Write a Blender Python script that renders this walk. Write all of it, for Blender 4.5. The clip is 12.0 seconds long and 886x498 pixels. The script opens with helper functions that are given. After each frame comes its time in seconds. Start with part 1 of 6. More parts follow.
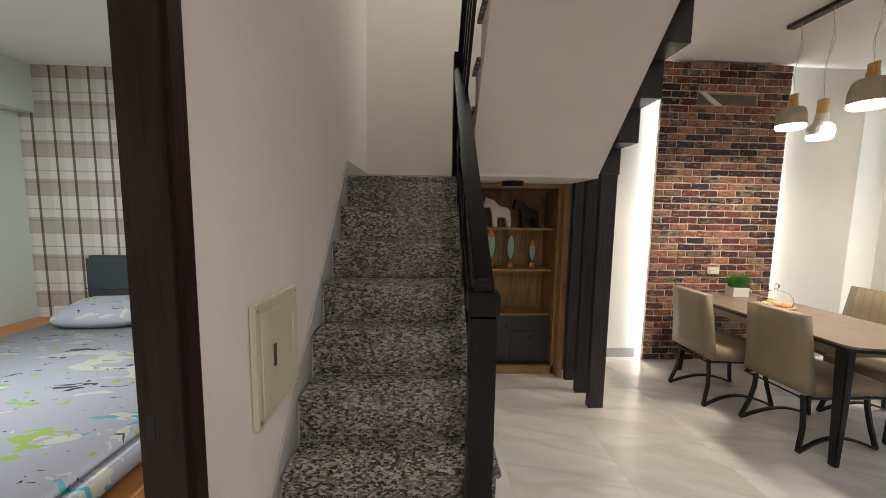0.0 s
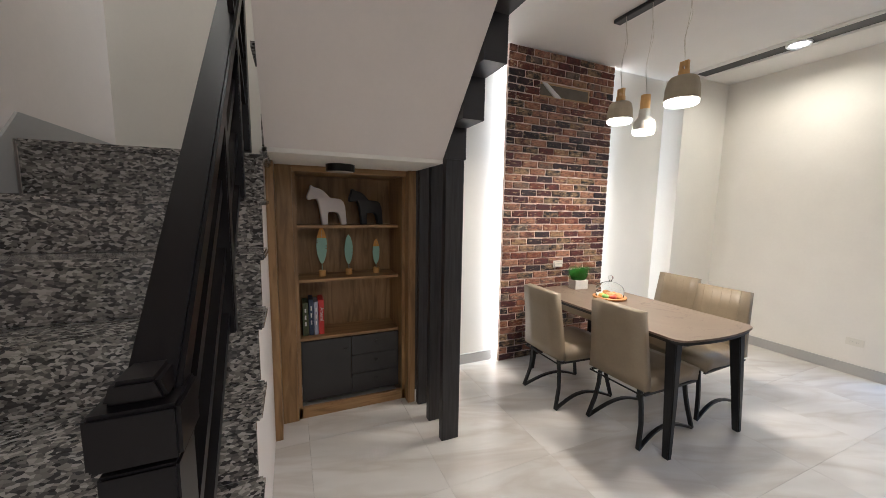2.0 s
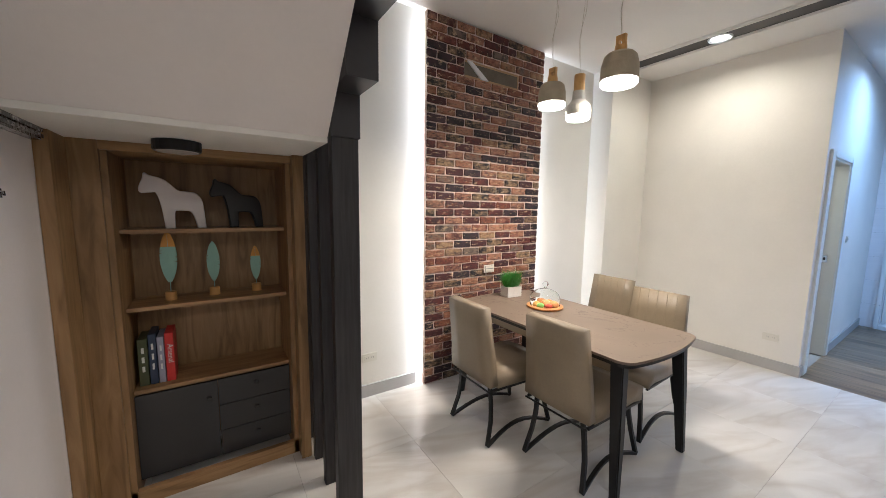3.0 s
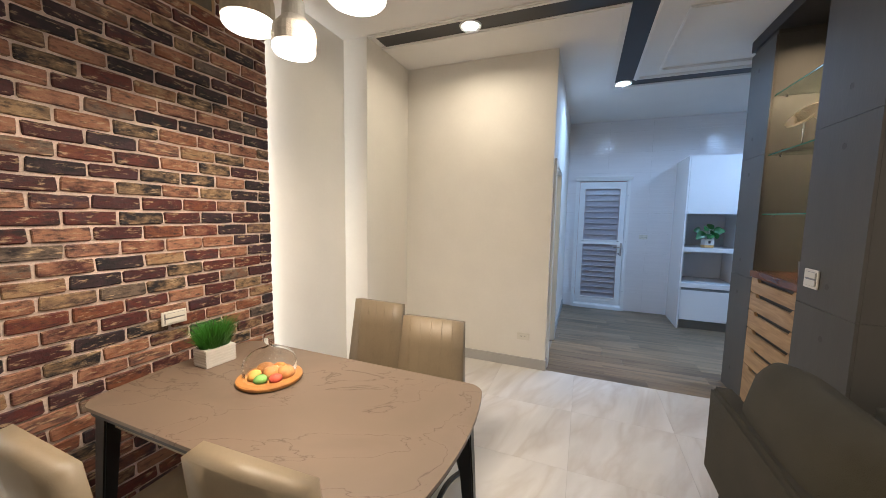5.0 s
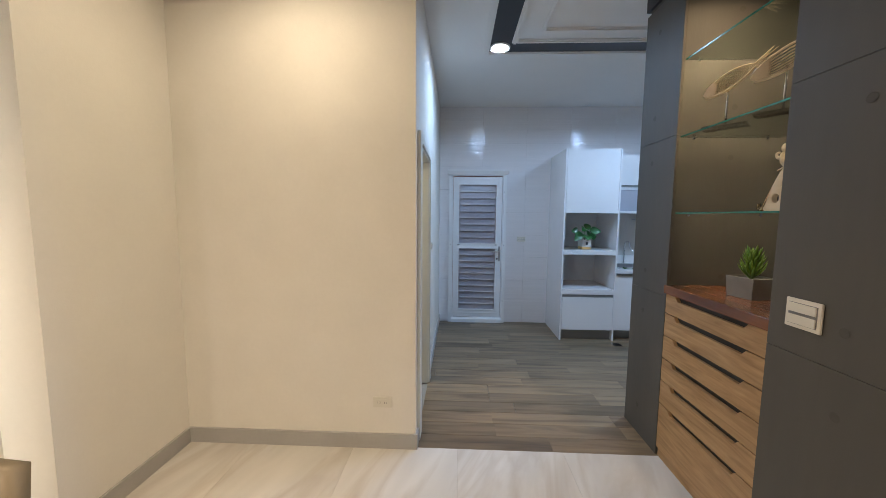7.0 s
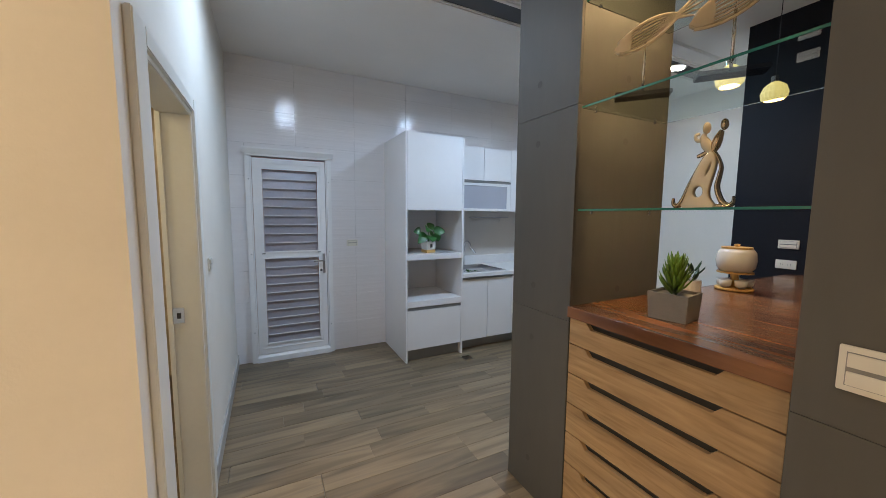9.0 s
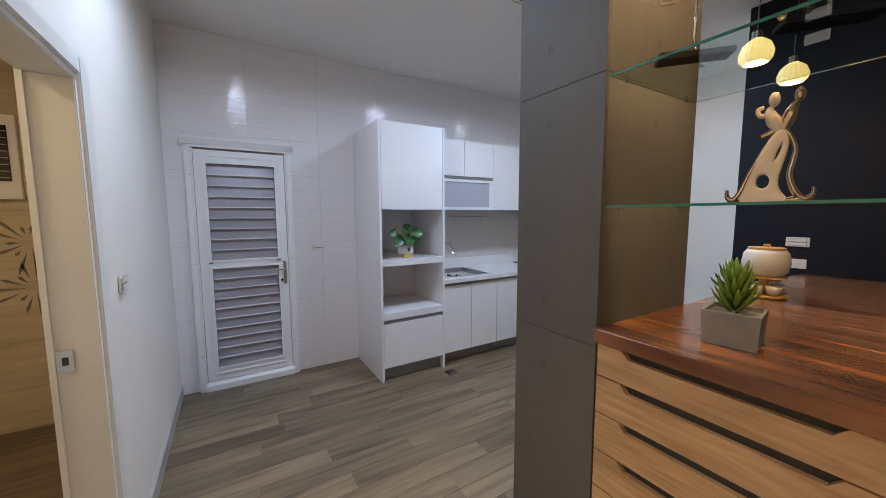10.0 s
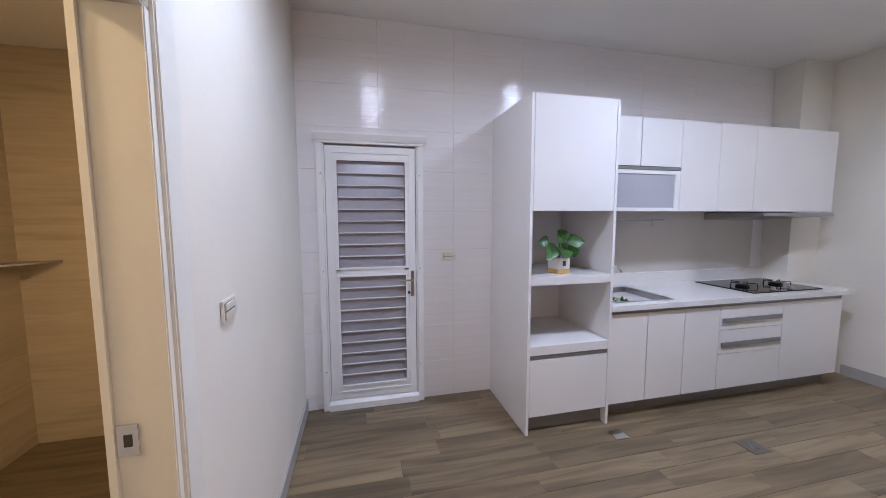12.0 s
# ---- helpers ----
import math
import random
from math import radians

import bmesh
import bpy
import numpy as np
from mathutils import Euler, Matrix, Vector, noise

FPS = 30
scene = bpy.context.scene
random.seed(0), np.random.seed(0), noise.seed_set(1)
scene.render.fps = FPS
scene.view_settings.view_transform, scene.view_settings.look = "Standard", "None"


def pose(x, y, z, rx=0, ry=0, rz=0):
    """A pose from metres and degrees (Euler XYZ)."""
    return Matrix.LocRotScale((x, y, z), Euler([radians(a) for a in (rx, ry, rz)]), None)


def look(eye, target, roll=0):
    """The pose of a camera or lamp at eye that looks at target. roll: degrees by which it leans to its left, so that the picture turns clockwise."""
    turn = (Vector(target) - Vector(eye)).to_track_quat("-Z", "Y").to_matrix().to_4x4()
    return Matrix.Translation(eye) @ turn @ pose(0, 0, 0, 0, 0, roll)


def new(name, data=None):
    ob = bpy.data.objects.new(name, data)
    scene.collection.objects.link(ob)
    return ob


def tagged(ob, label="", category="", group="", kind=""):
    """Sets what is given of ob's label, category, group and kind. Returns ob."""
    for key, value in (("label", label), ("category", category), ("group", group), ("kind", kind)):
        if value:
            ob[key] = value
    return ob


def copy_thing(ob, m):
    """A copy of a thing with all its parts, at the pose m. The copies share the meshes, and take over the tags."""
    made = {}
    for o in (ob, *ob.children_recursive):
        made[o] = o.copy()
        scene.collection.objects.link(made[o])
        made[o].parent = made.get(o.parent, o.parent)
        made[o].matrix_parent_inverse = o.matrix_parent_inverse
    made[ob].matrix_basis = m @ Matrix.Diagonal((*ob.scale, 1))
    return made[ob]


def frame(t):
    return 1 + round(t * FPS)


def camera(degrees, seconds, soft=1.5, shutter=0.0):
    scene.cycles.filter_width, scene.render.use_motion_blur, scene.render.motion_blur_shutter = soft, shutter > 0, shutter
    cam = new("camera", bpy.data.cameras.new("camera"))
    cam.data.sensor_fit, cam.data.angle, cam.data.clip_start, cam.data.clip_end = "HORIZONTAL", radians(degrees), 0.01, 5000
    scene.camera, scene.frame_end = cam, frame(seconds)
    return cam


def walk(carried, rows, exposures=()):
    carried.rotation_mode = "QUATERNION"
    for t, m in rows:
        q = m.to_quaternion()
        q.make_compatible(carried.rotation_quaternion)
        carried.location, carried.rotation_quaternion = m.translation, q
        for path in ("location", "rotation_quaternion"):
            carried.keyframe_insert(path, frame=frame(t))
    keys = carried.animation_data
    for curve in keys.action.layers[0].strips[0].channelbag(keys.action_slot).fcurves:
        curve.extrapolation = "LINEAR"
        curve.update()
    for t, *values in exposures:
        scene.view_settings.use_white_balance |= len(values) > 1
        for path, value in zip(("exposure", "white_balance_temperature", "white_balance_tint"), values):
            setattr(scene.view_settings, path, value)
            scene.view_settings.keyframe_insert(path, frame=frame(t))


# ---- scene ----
cam = camera(103.1, 12.0, soft=0.7)
PATH = [
    (0, (1.701, 1.143, 1.501), (1.794, 3.13, 1.298), 0.9),
    (0.5, (1.837, 1.188, 1.504), (2.019, 3.168, 1.293), 0.9),
    (1, (1.938, 1.282, 1.5), (2.255, 3.245, 1.279), 0.9),
    (1.5, (2.011, 1.502, 1.495), (2.534, 3.421, 1.281), 1.0),
    (2, (2.12, 1.749, 1.512), (2.908, 3.572, 1.28), 0.9),
    (2.5, (2.315, 1.964, 1.505), (3.233, 3.727, 1.278), 0.8),
    (3, (2.531, 2.143, 1.499), (3.622, 3.804, 1.27), 0.8),
    (3.2, (2.599, 2.238, 1.491), (3.812, 3.813, 1.271), 0.8),
    (4.8, (3.372, 2.632, 1.511), (5.18, 3.462, 1.305), 1.2),
    (5, (3.503, 2.632, 1.509), (5.351, 3.371, 1.313), 1.0),
    (5.5, (3.785, 2.679, 1.52), (5.731, 3.096, 1.329), 0.7),
    (6, (4.103, 2.658, 1.509), (6.078, 2.918, 1.324), 0.7),
    (6.5, (4.439, 2.651, 1.52), (6.419, 2.877, 1.341), 0.4),
    (7, (4.797, 2.668, 1.524), (6.786, 2.748, 1.337), 0.5),
    (9, (5.833, 2.612, 1.525), (7.614, 1.722, 1.333), 0.5),
    (9.5, (6.011, 2.602, 1.529), (7.722, 1.586, 1.33), 0.2),
    (10, (6.216, 2.504, 1.527), (7.918, 1.471, 1.332), -0.2),
    (10.5, (6.404, 2.427, 1.527), (8.103, 1.388, 1.34), -0.1),
    (11, (6.635, 2.419, 1.535), (8.345, 1.4, 1.344), 0.0),
    (11.5, (6.812, 2.459, 1.539), (8.62, 1.624, 1.351), -0.2),
    (12, (6.977, 2.485, 1.537), (8.915, 2.026, 1.353), -0.1),
]
EXPOSURES = [(0, 0.27, 5500, 6), (1.5, 0.33, 5150, 7), (3.2, 0.34, 5200, 8), (5, 0.10, 5900, 9), (7, 0.02, 6500, 9), (9, 0.06, 7800, 12), (9.6, 0.09, 7800, 16), (10.5, 0.18, 8500, 23), (11, 0.20, 8700, 24), (12, 0.42, 8400, 27)]
walk(cam, [(t, look(eye, target, roll)) for t, eye, target, roll in PATH], EXPOSURES)

# ---- light ----
world = bpy.data.worlds.new("world")
scene.world = world
world.use_nodes = True
sky = world.node_tree.nodes.new("ShaderNodeTexSky")
sky.sky_type, sky.sun_disc = "NISHITA", False
sky.sun_elevation, sky.sun_rotation = radians(40), radians(120)
world.node_tree.links.new(sky.outputs[0], world.node_tree.nodes["Background"].inputs[0])
world.node_tree.nodes["Background"].inputs[1].default_value = 0.12

WARM, SOFT, COOL = (1.0, 0.78, 0.55), (1.0, 0.83, 0.65), (0.38, 0.62, 1.0)


def lamp(name, m, watts, colour, kind="AREA", size=0.1, size_y=None, spread=180, shape="DISK"):
    d = bpy.data.lights.new(name, kind)
    d.energy, d.color = watts, colour
    if kind == "AREA":
        d.shape, d.size, d.spread = shape, size, radians(spread)
        if size_y:
            d.shape, d.size_y = "RECTANGLE", size_y
    else:
        d.shadow_soft_size = size
    ob = new(name, d)
    ob.matrix_world = m
    return ob


# the last four are unseen, added to brighten the stairs and living area
DOWN = [(6.33, 3.56, (1.0, 0.81, 0.56), 12), (8.08, 2.31, COOL, 20), (8.08, 0.47, COOL, 36), (8.08, -1.1, COOL, 6),
        (2.3, 0.2, SOFT, 22), (4.4, 0.4, SOFT, 9), (4.4, -1.8, SOFT, 7), (2.3, -1.8, SOFT, 14)]
for x, y, c, w in DOWN:
    lamp("downlight_and_fill_lamp", pose(x, y, 2.985), w, c, size=0.30, spread=165)
# strips behind the brick panel
lamp("strip_lamp_a", look((4.035, 4.655, 1.5), (3.0, 4.78, 1.5)), 20, (1.0, 0.93, 0.82), size=0.03, size_y=2.9)
lamp("strip_lamp_b", look((5.22, 4.655, 1.5), (6.2, 4.80, 1.5)), 14, (1.0, 0.95, 0.86), size=0.03, size_y=2.9)
for x, y, z, w in ((4.53, 3.85, 2.155, 11), (4.54, 3.64, 2.045, 7), (4.58, 3.40, 2.20, 14)):
    lamp("pendant_glow", pose(x, y, z), w, WARM, size=0.17, spread=170)
for y in (0.235, -0.295):
    lamp("bar_pendant_glow", pose(6.97, y, 2.30), 2, WARM, "POINT", 0.04)
# unseen fill light added to brighten the bedroom beyond the door
lamp("bedroom_fill", pose(-0.6, 2.6, 2.7), 46, (1.0, 0.93, 0.82), size=0.5)
lamp("niche_lamp", pose(6.6, 1.12, 2.90), 7.5, (1.0, 0.72, 0.43), size=0.07, spread=150)
# unseen fill light, placed so the bathroom and its door jamb brighten
lamp("bathroom_fill", pose(7.62, 3.9, 2.5), 14, (1.0, 0.90, 0.66), size=0.3)
# unseen fill light added at the top of the well for the stairs
lamp("upstairs_fill", pose(1.9, 4.0, 5.3), 20, (1.0, 0.85, 0.66), size=0.4)

# ---- materials ----


def mat(name, base, rough=0.5, metal=0.0, var=0.08, scale=3.0, bump=0.0, bscale=60.0, spec=0.5, emit=None, power=0.0, alpha=1.0, trans=0.0, stretch=(1, 1, 1), rand=0.0, coat=0.0):
    """A painted or cast surface: colour varied at two scales, roughness varied, fine relief."""
    m = bpy.data.materials.new(name)
    m.use_nodes = True
    nt = m.node_tree
    N, L = nt.nodes, nt.links
    b = N["Principled BSDF"]
    b.inputs["Roughness"].default_value, b.inputs["Metallic"].default_value = rough, metal
    b.inputs["Specular IOR Level"].default_value = spec
    b.inputs["Coat Weight"].default_value = coat
    b.inputs["Coat Roughness"].default_value = 0.05
    b.inputs["Transmission Weight"].default_value = trans
    b.inputs["Base Color"].default_value = (*base, 1)
    if emit:
        b.inputs["Emission Color"].default_value, b.inputs["Emission Strength"].default_value = (*emit, 1), power
    tc = N.new("ShaderNodeTexCoord")
    mp = N.new("ShaderNodeMapping")
    mp.inputs["Scale"].default_value = stretch
    L.new(tc.outputs["Object"], mp.inputs[0])
    if var > 0 or rand > 0:
        n1, n2 = N.new("ShaderNodeTexNoise"), N.new("ShaderNodeTexNoise")
        n1.inputs["Scale"].default_value, n2.inputs["Scale"].default_value = scale, scale * 14
        n1.inputs["Detail"].default_value = 4
        L.new(mp.outputs[0], n1.inputs[0]), L.new(mp.outputs[0], n2.inputs[0])
        add = N.new("ShaderNodeMath")
        add.operation = "MULTIPLY_ADD"
        add.inputs[1].default_value = 0.35
        L.new(n2.outputs[0], add.inputs[0]), L.new(n1.outputs[0], add.inputs[2])
        last = add
        if rand > 0:
            oi = N.new("ShaderNodeObjectInfo")
            ra = N.new("ShaderNodeMath")
            ra.operation = "MULTIPLY_ADD"
            ra.inputs[1].default_value = rand
            L.new(oi.outputs["Random"], ra.inputs[0]), L.new(last.outputs[0], ra.inputs[2])
            last = ra
        r = N.new("ShaderNodeMapRange")
        r.inputs["From Min"].default_value, r.inputs["From Max"].default_value = 0.4, 0.95 + rand
        r.inputs["To Min"].default_value, r.inputs["To Max"].default_value = 1 - var, 1 + var
        L.new(last.outputs[0], r.inputs[0])
        mul = N.new("ShaderNodeVectorMath")
        mul.operation = "SCALE"
        mul.inputs[0].default_value = base
        L.new(r.outputs[0], mul.inputs["Scale"])
        L.new(mul.outputs[0], b.inputs["Base Color"])
    if bump > 0:
        nb = N.new("ShaderNodeTexNoise")
        nb.inputs["Scale"].default_value, nb.inputs["Detail"].default_value = bscale, 3
        L.new(mp.outputs[0], nb.inputs[0])
        bu = N.new("ShaderNodeBump")
        bu.inputs["Strength"].default_value, bu.inputs["Distance"].default_value = bump, 0.004
        L.new(nb.outputs[0], bu.inputs["Height"]), L.new(bu.outputs[0], b.inputs["Normal"])
    return m


def ramped(name, stops, rough=0.5, scale=3.0, detail=6, distort=0.0, stretch=(1, 1, 1), kind="noise", bump=0.1, rand=0.0, mixrand=0.0, coat=0.0, rot=(0, 0, 0), interp="LINEAR", spec=0.5):
    """Noise, waves or cells through a colour ramp: wood grain, granite, marble."""
    m = bpy.data.materials.new(name)
    m.use_nodes = True
    nt = m.node_tree
    N, L = nt.nodes, nt.links
    b = N["Principled BSDF"]
    b.inputs["Roughness"].default_value = rough
    b.inputs["Coat Weight"].default_value = coat
    b.inputs["Coat Roughness"].default_value = 0.08
    b.inputs["Specular IOR Level"].default_value = spec
    tc, mp = N.new("ShaderNodeTexCoord"), N.new("ShaderNodeMapping")
    mp.vector_type = "TEXTURE"
    mp.inputs["Scale"].default_value = [1 / a for a in stretch]
    mp.inputs["Rotation"].default_value = [radians(a) for a in rot]
    L.new(tc.outputs["Object"], mp.inputs[0])
    vec = mp.outputs[0]
    oi = N.new("ShaderNodeObjectInfo")
    if rand > 0:
        sh = N.new("ShaderNodeVectorMath")
        sh.operation = "SCALE"
        sh.inputs[0].default_value = (37.0, 23.0, 11.0)
        L.new(oi.outputs["Random"], sh.inputs["Scale"])
        ad = N.new("ShaderNodeVectorMath")
        L.new(vec, ad.inputs[0]), L.new(sh.outputs[0], ad.inputs[1])
        vec = ad.outputs[0]
    if kind == "noise":
        t = N.new("ShaderNodeTexNoise")
        t.inputs["Scale"].default_value, t.inputs["Detail"].default_value, t.inputs["Distortion"].default_value = scale, detail, distort
        out = t.outputs[0]
    elif kind == "wave":
        t = N.new("ShaderNodeTexWave")
        t.inputs["Scale"].default_value, t.inputs["Detail"].default_value, t.inputs["Distortion"].default_value = scale, detail, distort
        out = t.outputs["Fac"]
    else:
        t = N.new("ShaderNodeTexVoronoi")
        t.inputs["Scale"].default_value = scale
        sx = N.new("ShaderNodeSeparateXYZ")
        L.new(t.outputs["Color"], sx.inputs[0])
        out = sx.outputs[0]
    L.new(vec, t.inputs[0])
    r = N.new("ShaderNodeValToRGB")
    r.color_ramp.interpolation = interp
    e = r.color_ramp.elements
    while len(e) < len(stops):
        e.new(0.5)
    for i, (p, c) in enumerate(stops):
        e[i].position, e[i].color = p, (*c, 1)
    L.new(out, r.inputs[0])
    col = r.outputs[0]
    # a second, larger scale, and a shift from piece to piece
    n2 = N.new("ShaderNodeTexNoise")
    n2.inputs["Scale"].default_value = 1.7
    L.new(vec, n2.inputs[0])
    mr = N.new("ShaderNodeMapRange")
    mr.inputs["From Min"].default_value, mr.inputs["From Max"].default_value = 0.3, 0.7
    mr.inputs["To Min"].default_value, mr.inputs["To Max"].default_value = 0.9, 1.08
    L.new(n2.outputs[0], mr.inputs[0])
    ml = N.new("ShaderNodeVectorMath")
    ml.operation = "SCALE"
    L.new(col, ml.inputs[0]), L.new(mr.outputs[0], ml.inputs["Scale"])
    col = ml.outputs[0]
    if mixrand > 0:
        m3 = N.new("ShaderNodeMapRange")
        m3.inputs["To Min"].default_value, m3.inputs["To Max"].default_value = 1 - mixrand, 1 + mixrand
        L.new(oi.outputs["Random"], m3.inputs[0])
        m4 = N.new("ShaderNodeVectorMath")
        m4.operation = "SCALE"
        L.new(col, m4.inputs[0]), L.new(m3.outputs[0], m4.inputs["Scale"])
        col = m4.outputs[0]
    L.new(col, b.inputs["Base Color"])
    if bump > 0:
        bu = N.new("ShaderNodeBump")
        bu.inputs["Strength"].default_value, bu.inputs["Distance"].default_value = bump, 0.002
        L.new(out, bu.inputs["Height"]), L.new(bu.outputs[0], b.inputs["Normal"])
    return m


PAINT = mat("wall_paint", (0.80, 0.77, 0.71), 0.85, var=0.03, bump=0.15, bscale=150)
PAINT_PINK = mat("stair_soffit_paint", (0.80, 0.74, 0.70), 0.85, var=0.03, bump=0.15, bscale=150)
CEIL = mat("ceiling_paint", (0.82, 0.80, 0.77), 0.9, var=0.02, bump=0.1, bscale=120)
SKIRT = mat("skirting_grey", (0.42, 0.41, 0.40), 0.5, var=0.05)
GLOSS_WHITE = mat("white_gloss_laminate", (0.80, 0.79, 0.79), 0.12, var=0.02, coat=0.4)
WHITE_METAL = mat("white_powder_coat", (0.80, 0.80, 0.80), 0.3, var=0.03)
WHITE_TILE = mat("white_glazed_tile", (0.80, 0.78, 0.79), 0.05, var=0.03, bump=0.7, bscale=5, stretch=(8, 0.3, 1))
PLASTIC = mat("cream_plastic", (0.74, 0.71, 0.63), 0.35, var=0.03)
IVORY = mat("ivory_enamel", (0.62, 0.60, 0.45), 0.4, var=0.05)
GREY_PANEL = mat("grey_cement_panel", (0.092, 0.087, 0.079), 0.62, var=0.12, scale=1.6, bump=0.12, bscale=90, stretch=(1, 1, 0.2))
HOLE = mat("tie_hole_shadow_grey", (0.084, 0.080, 0.072), 0.8, var=0.1)
DARK_TRIM = mat("dark_graphite_trim", (0.028, 0.026, 0.028), 0.45, var=0.15)
DARK_WOOD = ramped("dark_stained_slat", [(0.3, (0.012, 0.011, 0.012)), (0.7, (0.035, 0.032, 0.033))], 0.5, 5, stretch=(14, 14, 0.8), bump=0.3)
RAIL = mat("black_lacquered_wood", (0.006, 0.005, 0.006), 0.3, var=0.2, bump=0.03, bscale=30, spec=0.25)
JAMB = ramped("espresso_door_frame", [(0.3, (0.012, 0.006, 0.005)), (0.7, (0.030, 0.017, 0.014))], 0.45, 5, stretch=(12, 12, 0.7), bump=0.1, spec=0.2)
NAVY = mat("navy_wall_laminate", (0.006, 0.007, 0.012), 0.6, var=0.15, spec=0.25)
OAK = ramped("oak_veneer", [(0.25, (0.13, 0.072, 0.028)), (0.5, (0.26, 0.152, 0.062)), (0.75, (0.36, 0.222, 0.098))], 0.45, 4, 5, 1.2, stretch=(5, 5, 0.6), bump=0.08, rand=1)
OAK_H = ramped("oak_veneer_shelf", [(0.25, (0.15, 0.084, 0.034)), (0.5, (0.30, 0.176, 0.074)), (0.75, (0.40, 0.25, 0.112))], 0.45, 4, 5, 1.2, stretch=(0.6, 5, 5), bump=0.08, rand=1)
OAK_DRAWER = ramped("pale_oak_drawer", [(0.2, (0.25, 0.145, 0.068)), (0.5, (0.40, 0.25, 0.125)), (0.8, (0.50, 0.335, 0.18))], 0.5, 4, 6, 1.6, stretch=(0.7, 4, 7), bump=0.06, rand=1)
WALNUT = ramped("walnut_bar_top", [(0.25, (0.065, 0.024, 0.012)), (0.42, (0.14, 0.056, 0.025)), (0.58, (0.22, 0.092, 0.040)), (0.78, (0.33, 0.160, 0.075))], 0.26, 2.6, 5, 0.5, stretch=(0.45, 5.5, 3), bump=0.0, coat=0.15, rand=1, mixrand=0.22)
GRANITE = ramped("speckled_granite", [(0.0, (0.026, 0.025, 0.026)), (0.22, (0.066, 0.062, 0.062)), (0.42, (0.150, 0.138, 0.126)), (0.66, (0.235, 0.218, 0.196)), (0.88, (0.42, 0.39, 0.355))], 0.16, 118, kind="voronoi", stretch=(0.6, 0.75, 1.0), bump=0.0, interp="LINEAR", coat=0.2)
MARBLE = ramped("cream_marble_tile", [(0.30, (0.59, 0.56, 0.525)), (0.42, (0.65, 0.625, 0.59)), (0.49, (0.575, 0.535, 0.49)), (0.56, (0.66, 0.635, 0.60)), (0.8, (0.615, 0.585, 0.55))], 0.24, 0.9, 6, 0.6, stretch=(0.8, 3.2, 1), rot=(0, 0, -20), bump=0.0, rand=1, mixrand=0.015)
GROUT = mat("grout", (0.36, 0.34, 0.31), 0.9, var=0.1)
PLANK = ramped("wood_look_plank_tile", [(0.22, (0.080, 0.054, 0.033)), (0.42, (0.17, 0.120, 0.073)), (0.6, (0.25, 0.180, 0.110)), (0.8, (0.13, 0.102, 0.074))], 0.32, 2.2, 5, 0.8, stretch=(6, 0.55, 1), bump=0.05, rand=1, mixrand=0.26)
MORTAR = mat("pale_brick_mortar", (0.68, 0.55, 0.48), 0.9, var=0.45, scale=7, bump=0.5, bscale=200)


